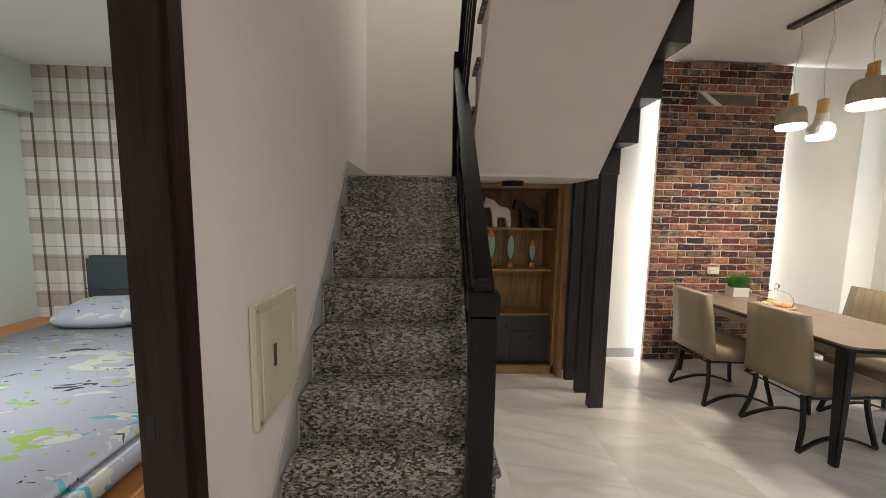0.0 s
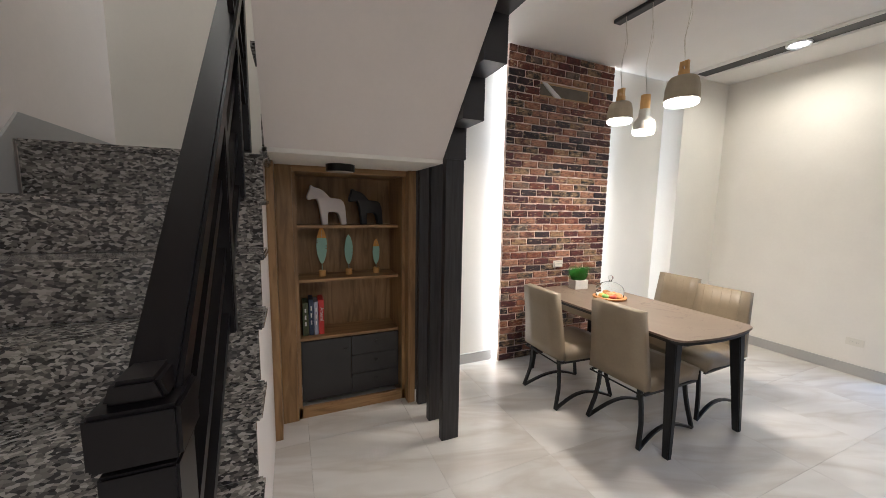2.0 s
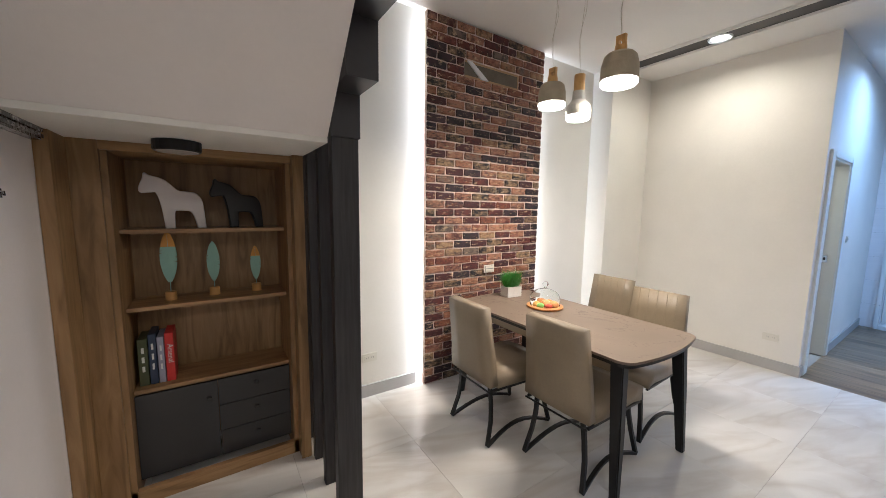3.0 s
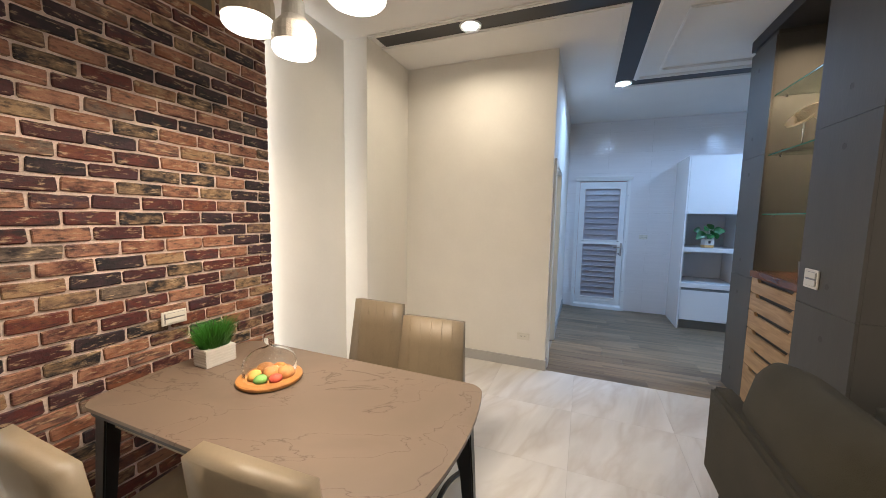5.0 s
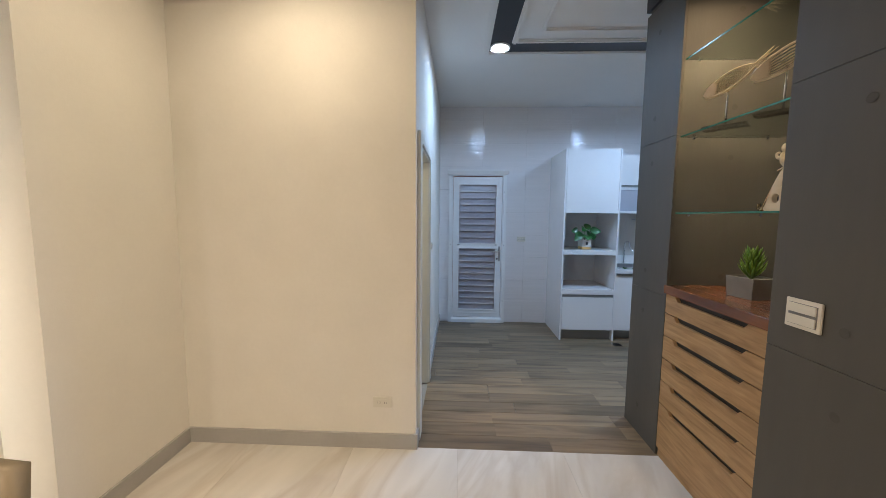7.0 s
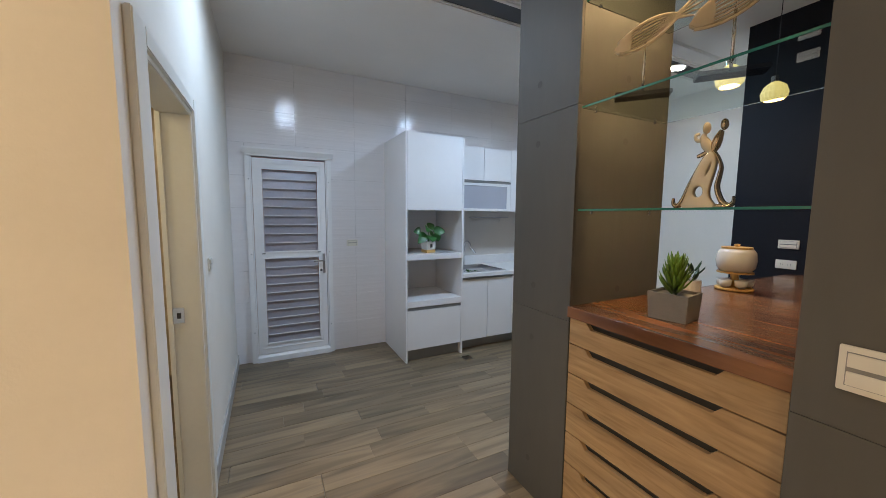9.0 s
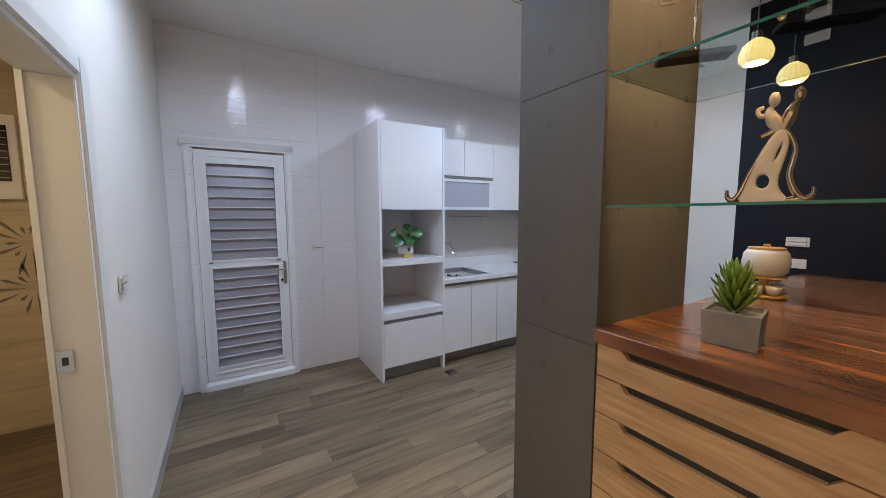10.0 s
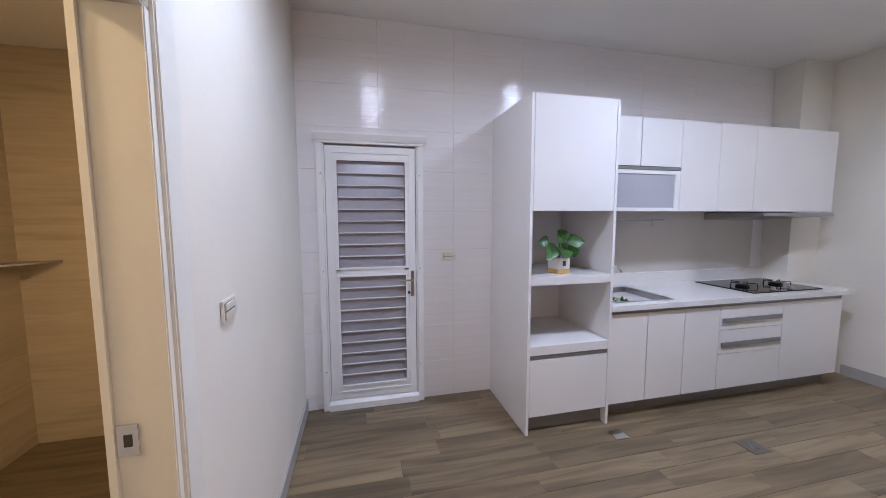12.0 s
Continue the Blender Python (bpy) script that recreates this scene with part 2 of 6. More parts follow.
def brick_clay(source="Random"):
    """Old clay: each brick takes its own tone, mottled with a second tone, soot and lime."""
    m = bpy.data.materials.new("reclaimed_brick")
    m.use_nodes = True
    N, L = m.node_tree.nodes, m.node_tree.links
    b = N["Principled BSDF"]
    b.inputs["Roughness"].default_value = 0.75
    oi, tc = N.new("ShaderNodeObjectInfo" if source == "Random" else "ShaderNodeNewGeometry"), N.new("ShaderNodeTexCoord")
    sh = N.new("ShaderNodeVectorMath")
    sh.operation = "MULTIPLY_ADD"
    sh.inputs[1].default_value, sh.inputs[2].default_value = (1, 1, 1), (0, 0, 0)
    sc = N.new("ShaderNodeVectorMath")
    sc.operation = "SCALE"
    sc.inputs[0].default_value = (31.0, 17.0, 5.0)
    L.new(oi.outputs[source], sc.inputs["Scale"])
    L.new(tc.outputs["Object"], sh.inputs[0]), L.new(sc.outputs[0], sh.inputs[2])

    def noise_at(scale, detail, stretch=(1, 1, 1)):
        mp, n = N.new("ShaderNodeMapping"), N.new("ShaderNodeTexNoise")
        mp.inputs["Scale"].default_value = stretch
        n.inputs["Scale"].default_value, n.inputs["Detail"].default_value, n.inputs["Roughness"].default_value = scale, detail, 0.65
        L.new(sh.outputs[0], mp.inputs[0]), L.new(mp.outputs[0], n.inputs[0])
        return n.outputs[0]

    def family(mult, stops):
        f, g, r = N.new("ShaderNodeMath"), N.new("ShaderNodeMath"), N.new("ShaderNodeValToRGB")
        f.operation, g.operation = "MULTIPLY", "FRACT"
        f.inputs[1].default_value = mult
        L.new(oi.outputs[source], f.inputs[0]), L.new(f.outputs[0], g.inputs[0]), L.new(g.outputs[0], r.inputs[0])
        r.color_ramp.interpolation = "CONSTANT"
        e = r.color_ramp.elements
        while len(e) < len(stops):
            e.new(0.5)
        for i, c in enumerate(stops):
            e[i].position, e[i].color = i / len(stops), (*c, 1)
        return r.outputs[0]

    def mix(fac, a, c):
        mx = N.new("ShaderNodeMix")
        mx.data_type = "RGBA"
        L.new(fac, mx.inputs[0]), L.new(a, mx.inputs[6])
        if isinstance(c, tuple):
            mx.inputs[7].default_value = (*c, 1)
        else:
            L.new(c, mx.inputs[7])
        return mx.outputs[2]

    def step(src, lo, hi):
        r = N.new("ShaderNodeMapRange")
        r.inputs["From Min"].default_value, r.inputs["From Max"].default_value = lo, hi
        L.new(src, r.inputs[0])
        return r.outputs[0]
    ox, red, org, sal, blk, tau, snd, plum = (0.062, 0.014, 0.015), (0.115, 0.026, 0.020), (0.21, 0.075, 0.035), (0.34, 0.165, 0.10), (0.012, 0.010, 0.014), (0.17, 0.125, 0.095), (0.34, 0.22, 0.12), (0.06, 0.028, 0.036)
    base = family(1.0, (ox, blk, red, sal, ox, tau, org, blk, sal, ox, blk, snd, red, blk, plum, sal))
    second = family(5.37, (red, sal, ox, plum, snd, plum, org, blk))
    col = mix(step(noise_at(13, 6, (1, 2.0, 1)), 0.42, 0.66), base, second)
    col = mix(step(noise_at(26, 6, (1, 2.6, 1)), 0.50, 0.72), col, (0.022, 0.014, 0.016))
    col = mix(step(noise_at(17, 7, (1, 3.6, 1)), 0.56, 0.68), col, (0.50, 0.36, 0.22))
    L.new(col, b.inputs["Base Color"])
    bu = N.new("ShaderNodeBump")
    bu.inputs["Strength"].default_value, bu.inputs["Distance"].default_value = 0.7, 0.004
    L.new(noise_at(55, 5), bu.inputs["Height"]), L.new(bu.outputs[0], b.inputs["Normal"])
    return m


BRICK = brick_clay()
TABLETOP = ramped("taupe_stone_top", [(0.3, (0.16, 0.115, 0.083)), (0.4955, (0.185, 0.135, 0.098)), (0.5, (0.09, 0.055, 0.035)), (0.5045, (0.185, 0.135, 0.098)), (0.8, (0.17, 0.125, 0.088))], 0.45, 2.6, 8, 0.7, stretch=(1.6, 0.8, 1), rot=(0, 0, 20), bump=0.0, coat=0.15)
BLACK_METAL = mat("black_coated_metal", (0.014, 0.014, 0.015), 0.4, metal=0.3, var=0.1)
LEATHER = mat("taupe_leather", (0.255, 0.200, 0.132), 0.42, var=0.10, scale=5, bump=0.13, bscale=300)
SOFA = mat("grey_brown_fabric", (0.046, 0.041, 0.028), 0.95, var=0.14, scale=6, bump=0.8, bscale=380)
SOFA_LIGHT = mat("grey_brown_cushion", (0.052, 0.047, 0.032), 0.95, var=0.14, scale=6, bump=0.8, bscale=380)
CONCRETE = mat("pale_cast_concrete", (0.42, 0.36, 0.26), 0.85, var=0.12, scale=12, bump=0.3, bscale=120)
CONCRETE_W = mat("whitish_cast_concrete", (0.58, 0.54, 0.47), 0.85, var=0.12, scale=12, bump=0.3, bscale=120)
RAWOAK = mat("honey_wood", (0.62, 0.36, 0.12), 0.45, var=0.15, scale=8, stretch=(1, 1, 0.2))
BOARD = ramped("acacia_board", [(0.3, (0.30, 0.12, 0.030)), (0.6, (0.46, 0.21, 0.060)), (0.8, (0.36, 0.15, 0.040))], 0.4, 5, 5, 1.0, stretch=(5, 0.8, 1), bump=0.05)
GLOW = mat("lamp_diffuser_warm", (0.9, 0.88, 0.8), 0.4, var=0, emit=(1.0, 0.90, 0.74), power=7)
GLOW_COOL = mat("downlight_glow_cool", (0.9, 0.9, 0.9), 0.4, var=0, emit=(0.85, 0.92, 1.0), power=90)
GLOW_SOFT = mat("downlight_glow_warm", (0.9, 0.9, 0.9), 0.4, var=0, emit=(1.0, 0.93, 0.82), power=14)
CHROME = mat("chrome", (0.75, 0.75, 0.76), 0.12, metal=1, var=0.03)
STEEL = mat("brushed_steel", (0.42, 0.42, 0.43), 0.32, metal=1, var=0.06)
GREY_HANDLE = mat("grey_aluminium", (0.30, 0.30, 0.30), 0.4, metal=0.6, var=0.05)
CHAR = mat("charcoal_laminate", (0.030, 0.029, 0.029), 0.5, var=0.08)
WHITE_CERAMIC = mat("white_ceramic", (0.72, 0.69, 0.65), 0.2, var=0.03)
HORSE_W = mat("matt_white_figurine", (0.70, 0.65, 0.63), 0.5, var=0.04)
HORSE_B = mat("matt_black_figurine", (0.008, 0.008, 0.009), 0.45, var=0.1)
MINT = mat("mint_paint", (0.30, 0.50, 0.42), 0.55, var=0.08)
AMBER = mat("amber_paint", (0.62, 0.30, 0.05), 0.5, var=0.08)
LEAF = mat("leaf_green", (0.020, 0.110, 0.022), 0.4, var=0.35, scale=9)
GRASS = mat("fresh_grass_green", (0.035, 0.16, 0.012), 0.5, var=0.4, scale=20)
SUCCULENT = mat("succulent_green", (0.11, 0.20, 0.022), 0.4, var=0.3, scale=14)
SUCC_DARK = mat("dark_aloe_green", (0.02, 0.06, 0.025), 0.4, var=0.3, scale=14)
POT_GREY = mat("grey_cement_pot", (0.20, 0.19, 0.175), 0.8, var=0.12, scale=14, bump=0.3, bscale=150)
GOLD = mat("gold_glaze", (0.58, 0.45, 0.31), 0.13, metal=1.0, var=0.05)
CREAM_GLAZE = mat("cream_glaze", (0.62, 0.52, 0.38), 0.15, var=0.05, coat=0.5)
FOOD = [mat("macaron_orange", (0.60, 0.20, 0.04), 0.6, var=0.2), mat("macaron_green", (0.20, 0.42, 0.10), 0.6, var=0.2), mat("macaron_red", (0.50, 0.07, 0.04), 0.6, var=0.2), mat("bun_brown", (0.48, 0.22, 0.07), 0.5, var=0.3), mat("macaron_yellow", (0.65, 0.36, 0.08), 0.6, var=0.2)]
BOOKS = [mat("book_olive", (0.07, 0.08, 0.035), 0.5, var=0.1), mat("book_navy", (0.03, 0.045, 0.09), 0.5, var=0.1), mat("book_lilac", (0.33, 0.33, 0.42), 0.5, var=0.1), mat("book_red", (0.55, 0.03, 0.025), 0.45, var=0.1)]
INK = mat("pale_print", (0.7, 0.7, 0.66), 0.6, var=0.02)
INK_DARK = mat("dark_print", (0.05, 0.05, 0.05), 0.6, var=0.02)
SHADE_YELLOW = mat("pleated_shade", (0.7, 0.6, 0.35), 0.6, var=0.05, emit=(1.0, 0.80, 0.32), power=1.0)
BED_BASE = mat("orange_pine_platform", (0.42, 0.18, 0.05), 0.45, var=0.15, stretch=(1, 0.2, 1))
HEADBOARD = mat("slate_fabric", (0.045, 0.055, 0.062), 0.9, var=0.12, bump=0.5, bscale=300)
BATH_TILE = ramped("cream_travertine_tile", [(0.3, (0.50, 0.40, 0.28)), (0.5, (0.58, 0.48, 0.35)), (0.75, (0.53, 0.43, 0.31))], 0.2, 3, 5, 0.5, stretch=(0.6, 0.6, 8), bump=0.02, rand=1, mixrand=0.04)
CREAM_FRAME = mat("cream_door_frame", (0.78, 0.79, 0.75), 0.4, var=0.04)
BRICK_OUT = mat("outside_red_wall", (0.42, 0.20, 0.16), 0.8, var=0.2)
HOB = mat("black_hob_glass", (0.01, 0.01, 0.011), 0.08, var=0)


def glass(name, tint, rough=0.0, ior=1.45):
    m = bpy.data.materials.new(name)
    m.use_nodes = True
    b = m.node_tree.nodes["Principled BSDF"]
    b.inputs["Base Color"].default_value = (*tint, 1)
    b.inputs["Roughness"].default_value, b.inputs["Transmission Weight"].default_value, b.inputs["IOR"].default_value = rough, 1.0, ior
    return m


GLASS = glass("clear_glass", (0.99, 0.995, 0.99), ior=1.10)
GLASS_GREEN = glass("green_edged_glass", (0.80, 0.93, 0.88))
FROST = mat("frosted_louvre_glass", (0.58, 0.56, 0.62), 0.3, var=0.15, scale=2.2, trans=0.55)
GLASS_EDGE = mat("glass_edge_green", (0.02, 0.16, 0.12), 0.15, var=0.1)


def plaid():
    """Plaid wallpaper: bands across and along, laid over one another."""
    m = bpy.data.materials.new("plaid_wallpaper")
    m.use_nodes = True
    N, L = m.node_tree.nodes, m.node_tree.links
    b = N["Principled BSDF"]
    b.inputs["Roughness"].default_value = 0.85
    tc, sx = N.new("ShaderNodeTexCoord"), N.new("ShaderNodeSeparateXYZ")
    L.new(tc.outputs["Object"], sx.inputs[0])

    def band(axis, period, stops):
        d, f, r = N.new("ShaderNodeMath"), N.new("ShaderNodeMath"), N.new("ShaderNodeValToRGB")
        d.operation, f.operation = "DIVIDE", "FRACT"
        d.inputs[1].default_value = period
        r.color_ramp.interpolation = "CONSTANT"
        L.new(sx.outputs[axis], d.inputs[0]), L.new(d.outputs[0], f.inputs[0]), L.new(f.outputs[0], r.inputs[0])
        e = r.color_ramp.elements
        while len(e) < len(stops):
            e.new(0.5)
        for i, (p, c) in enumerate(stops):
            e[i].position, e[i].color = p, (*c, 1)
        return r.outputs[0]
    W, D, T = (0.95, 0.93, 0.88), (0.24, 0.19, 0.17), (0.60, 0.53, 0.48)
    v = band(0, 0.345, [(0, W), (0.22, D), (0.29, (0.86, 0.82, 0.78)), (0.62, W), (0.78, D), (0.84, (0.86, 0.82, 0.78))])
    h = band(2, 0.36, [(0, W), (0.10, T), (0.13, W), (0.46, (0.50, 0.43, 0.39)), (0.49, (0.60, 0.53, 0.48)), (0.80, (0.42, 0.36, 0.33)), (0.84, T), (0.90, W)])
    mx = N.new("ShaderNodeMix")
    mx.data_type, mx.blend_type = "RGBA", "MULTIPLY"
    mx.inputs[0].default_value = 0.85
    L.new(v, mx.inputs[6]), L.new(h, mx.inputs[7])
    sc = N.new("ShaderNodeVectorMath")
    sc.operation = "SCALE"
    sc.inputs["Scale"].default_value = 0.72
    L.new(mx.outputs[2], sc.inputs[0]), L.new(sc.outputs[0], b.inputs["Base Color"])
    return m


PLAID = plaid()


def bedding():
    """Grey-lilac cotton printed with leaf shapes in lime, turquoise and charcoal."""
    m = bpy.data.materials.new("printed_cotton")
    m.use_nodes = True
    N, L = m.node_tree.nodes, m.node_tree.links
    b = N["Principled BSDF"]
    b.inputs["Roughness"].default_value = 0.9
    tc = N.new("ShaderNodeTexCoord")
    col = None
    for i, (c, s, th, st) in enumerate((((0.52, 0.52, 0.46), 3.0, 0.60, (1, 2, 1)), ((0.30, 0.42, 0.10), 3.6, 0.64, (1.2, 2.6, 1)), ((0.12, 0.38, 0.42), 3.2, 0.66, (1, 2.4, 1)), ((0.05, 0.055, 0.065), 4.6, 0.67, (1, 2.6, 1)))):
        mp, n = N.new("ShaderNodeMapping"), N.new("ShaderNodeTexNoise")
        mp.inputs["Location"].default_value = (i * 7.3, i * 3.1, 0)
        mp.inputs["Scale"].default_value = st
        mp.inputs["Rotation"].default_value = (0, 0, 0.6 * i)
        n.inputs["Scale"].default_value, n.inputs["Detail"].default_value, n.inputs["Distortion"].default_value = s, 3, 1.2
        L.new(tc.outputs["Object"], mp.inputs[0]), L.new(mp.outputs[0], n.inputs[0])
        g, mx = N.new("ShaderNodeMath"), N.new("ShaderNodeMix")
        g.operation = "GREATER_THAN"
        g.inputs[1].default_value = th
        mx.data_type = "RGBA"
        L.new(n.outputs[0], g.inputs[0]), L.new(g.outputs[0], mx.inputs[0])
        if col is None:
            mx.inputs[6].default_value = (0.38, 0.38, 0.43, 1)
        else:
            L.new(col, mx.inputs[6])
        mx.inputs[7].default_value = (*c, 1)
        col = mx.outputs[2]
    L.new(col, b.inputs["Base Color"])
    return m


BEDDING = bedding()

# ---- building helpers ----


def thing(name, label="", category="", group="", kind="", at=(0, 0, 0), rz=0):
    ob = new(name)
    ob.empty_display_size = 0.1
    ob.matrix_world = pose(*at, 0, 0, rz)
    return tagged(ob, label, category, group, kind)


def part(name, bm, material, parent=None, label="", smooth=False, bevel=0.0, segs=2):
    if bevel:
        bmesh.ops.bevel(bm, geom=bm.edges[:], offset=bevel, segments=segs, affect="EDGES", clamp_overlap=True)
    bmesh.ops.recalc_face_normals(bm, faces=bm.faces[:])
    me = bpy.data.meshes.new(name)
    bm.to_mesh(me)
    bm.free()
    me.materials.append(material)
    if smooth:
        for p in me.polygons:
            p.use_smooth = True
    ob = new(name, me)
    if parent:
        ob.parent = parent
    if label:
        tagged(ob, label)
    return ob


def box(*bounds, bm=None):
    """A box from x0, x1, y0, y1, z0, z1, added to bm."""
    bm = bm or bmesh.new()
    x0, x1, y0, y1, z0, z1 = bounds
    v = [bm.verts.new((x, y, z)) for x in (x0, x1) for y in (y0, y1) for z in (z0, z1)]
    for f in ((0, 1, 3, 2), (4, 6, 7, 5), (0, 4, 5, 1), (2, 3, 7, 6), (0, 2, 6, 4), (1, 5, 7, 3)):
        bm.faces.new([v[i] for i in f])
    return bm


def prism(pts, axis, a, b, bm=None):
    """A flat outline drawn out along an axis from a to b."""
    bm = bm or bmesh.new()
    def place(p, q):
        return {"x": (q, p[0], p[1]), "y": (p[0], q, p[1]), "z": (p[0], p[1], q)}[axis]
    lo, hi = [bm.verts.new(place(p, a)) for p in pts], [bm.verts.new(place(p, b)) for p in pts]
    n = len(pts)
    bm.faces.new(lo[::-1]), bm.faces.new(hi)
    for i in range(n):
        bm.faces.new((lo[i], lo[(i + 1) % n], hi[(i + 1) % n], hi[i]))
    return bm


def lathe(profile, cx=0.0, cy=0.0, n=28, bm=None, shell=False):
    """Radii and heights turned round an upright axis."""
    bm = bm or bmesh.new()
    rings = []
    for r, z in profile:
        rings.append([bm.verts.new((cx + max(r, 1e-4) * math.cos(2 * math.pi * i / n), cy + max(r, 1e-4) * math.sin(2 * math.pi * i / n), z)) for i in range(n)])
    for a, b in zip(rings, rings[1:]):
        for i in range(n):
            bm.faces.new((a[i], a[(i + 1) % n], b[(i + 1) % n], b[i]))
    if shell:
        for i in range(n):
            bm.faces.new((rings[-1][i], rings[-1][(i + 1) % n], rings[0][(i + 1) % n], rings[0][i]))
    else:
        bm.faces.new(rings[0][::-1]), bm.faces.new(rings[-1])
    return bm


def tube(points, w, h=None, n=8, bm=None, up=(0, 0, 1), taper=None):
    """A bar swept along points; n=4 gives a flat bar w by h."""
    bm = bm or bmesh.new()
    h = h or w
    pts = [Vector(p) for p in points]
    rings = []
    for i, p in enumerate(pts):
        d = (pts[min(i + 1, len(pts) - 1)] - pts[max(i - 1, 0)]).normalized()
        s = d.cross(Vector(up))
        s = s.normalized() if s.length > 1e-4 else Vector((1, 0, 0))
        u = s.cross(d).normalized()
        k = taper[i] if taper else 1.0
        if n == 4:
            ring = [s * (a * w / 2 * k) + u * (b * h / 2 * k) for a, b in ((-1, -1), (1, -1), (1, 1), (-1, 1))]
        else:
            ring = [s * (w / 2 * k * math.cos(2 * math.pi * j / n)) + u * (h / 2 * k * math.sin(2 * math.pi * j / n)) for j in range(n)]
        rings.append([bm.verts.new(p + q) for q in ring])
    for a, b in zip(rings, rings[1:]):
        for j in range(len(a)):
            bm.faces.new((a[j], a[(j + 1) % len(a)], b[(j + 1) % len(a)], b[j]))
    bm.faces.new(rings[0][::-1]), bm.faces.new(rings[-1])
    return bm


def setting(name, bm, material, parent=None, label="", bevel=0.0):
    ob = part(name, bm, material, parent, label, bevel=bevel)
    return ob if parent else tagged(ob, kind="structure")


def piece_mesh(sx, sy, sz, material, bevel=0.002):
    """A small slab with eased upper edges, centred, for tiles and bricks; z is the outward side."""
    me = bpy.data.meshes.new("piece")
    bm = bmesh.new()
    a = [bm.verts.new((x * sx / 2, y * sy / 2, -sz / 2)) for x, y in ((-1, -1), (1, -1), (1, 1), (-1, 1))]
    b = [bm.verts.new((x * sx / 2, y * sy / 2, sz / 2 - bevel)) for x, y in ((-1, -1), (1, -1), (1, 1), (-1, 1))]
    c = [bm.verts.new((x * (sx / 2 - bevel), y * (sy / 2 - bevel), sz / 2)) for x, y in ((-1, -1), (1, -1), (1, 1), (-1, 1))]
    for lo, hi in ((a, b), (b, c)):
        for i in range(4):
            bm.faces.new((lo[i], lo[(i + 1) % 4], hi[(i + 1) % 4], hi[i]))
    bm.faces.new(c), bm.faces.new(a[::-1])
    bm.to_mesh(me)
    bm.free()
    me.materials.append(material)
    return me


def flat_form(name, outer, holes, depth, material, parent, at=(0, 0, 0), rounding=0.006, order=3, label=""):
    """A rounded flat form with holes through it, from smooth closed outlines in x and z."""
    cu = bpy.data.curves.new(name, "CURVE")
    cu.dimensions, cu.fill_mode, cu.extrude, cu.bevel_depth, cu.bevel_resolution, cu.resolution_u = "2D", "BOTH", depth, rounding, 2, 6
    for outline in (outer, *holes):
        sp = cu.splines.new("NURBS")
        sp.points.add(len(outline) - 1)
        sp.use_cyclic_u, sp.order_u = True, order
        for p, (x, z) in zip(sp.points, outline):
            p.co = (x, z, 0, 1)
    tmp = bpy.data.objects.new(name, cu)
    me = bpy.data.meshes.new_from_object(tmp)
    bpy.data.objects.remove(tmp)
    bm = bmesh.new()
    bm.from_mesh(me)
    bpy.data.meshes.remove(me)
    bmesh.ops.remove_doubles(bm, verts=bm.verts[:], dist=1e-5)
    bmesh.ops.transform(bm, matrix=pose(*at, 90), verts=bm.verts[:])
    return part(name, bm, material, parent, label, smooth=order > 2)


PIECES = {}


def piece(name, size, material, m, parent, bevel=0.002):
    key = (tuple(round(s, 3) for s in size), material.name, bevel)
    if key not in PIECES:
        PIECES[key] = piece_mesh(*key[0], material, bevel)
    ob = new(name, PIECES[key])
    ob.parent = parent
    ob.matrix_parent_inverse = parent.matrix_world.inverted()
    ob.matrix_world = m
    return ob


# ---- the shell ----
H = 3.02
wall_north = setting("wall_north", box(1.0, 6.97, 4.69, 4.85, -0.1, 5.6), PAINT)
setting("wall_pilaster", box(6.2, 6.97, 4.45, 4.69, 0, H), PAINT)
wall_east = setting("wall_east", box(6.97, 7.05, 2.925, 4.85, -0.1, H), PAINT)
bm = box(7.05, 7.15, 2.925, 3.06, -0.1, H)
box(7.15, 7.92, 2.925, 3.06, 2.02, H, bm=bm)
box(7.92, 9.824, 2.925, 3.06, -0.1, H, bm=bm)
wall_kitchen_side = setting("wall_kitchen_side", bm, PAINT)
bm = box(9.825, 9.975, -2.2, 1.985, -0.1, H)
box(9.825, 9.975, 1.985, 2.79, 2.128, H, bm=bm)
box(9.825, 9.975, 2.79, 3.06, -0.1, H, bm=bm)
wall_kitchen_back = setting("wall_kitchen_back", bm, GROUT)
wall_kitchen_end = setting("wall_kitchen_end", box(7.38, 9.825, -2.2, -2.05, -0.1, H), PAINT)
setting("wall_kitchen_pilaster", box(9.57, 9.814, -2.05, -1.66, 0, H), PAINT)
setting("wall_bar_end", box(7.28, 7.378, -2.2, -0.951, -0.1, H), PAINT)
setting("wall_navy", box(6.2, 7.379, -0.95, -0.85, 0, H), NAVY)
# unseen walls, added to close the living area out of view
setting("wall_closing_end", box(5.7, 7.28, -3.1, -2.95, -0.1, H), PAINT)
setting("wall_closing_south", box(0.88, 5.7, -3.1, -2.95, -0.1, H), PAINT)
setting("wall_closing_east", box(7.16, 7.28, -2.95, -0.96, -0.1, H), PAINT)
bm = box(0.99, 1.11, 2.03, 4.69, -0.1, 5.6)
box(0.99, 1.11, -2.95, 1.05, -0.1, H, bm=bm)
box(0.99, 1.11, 1.05, 2.03, 2.2, 5.6, bm=bm)
setting("wall_west", bm, PAINT_PINK)
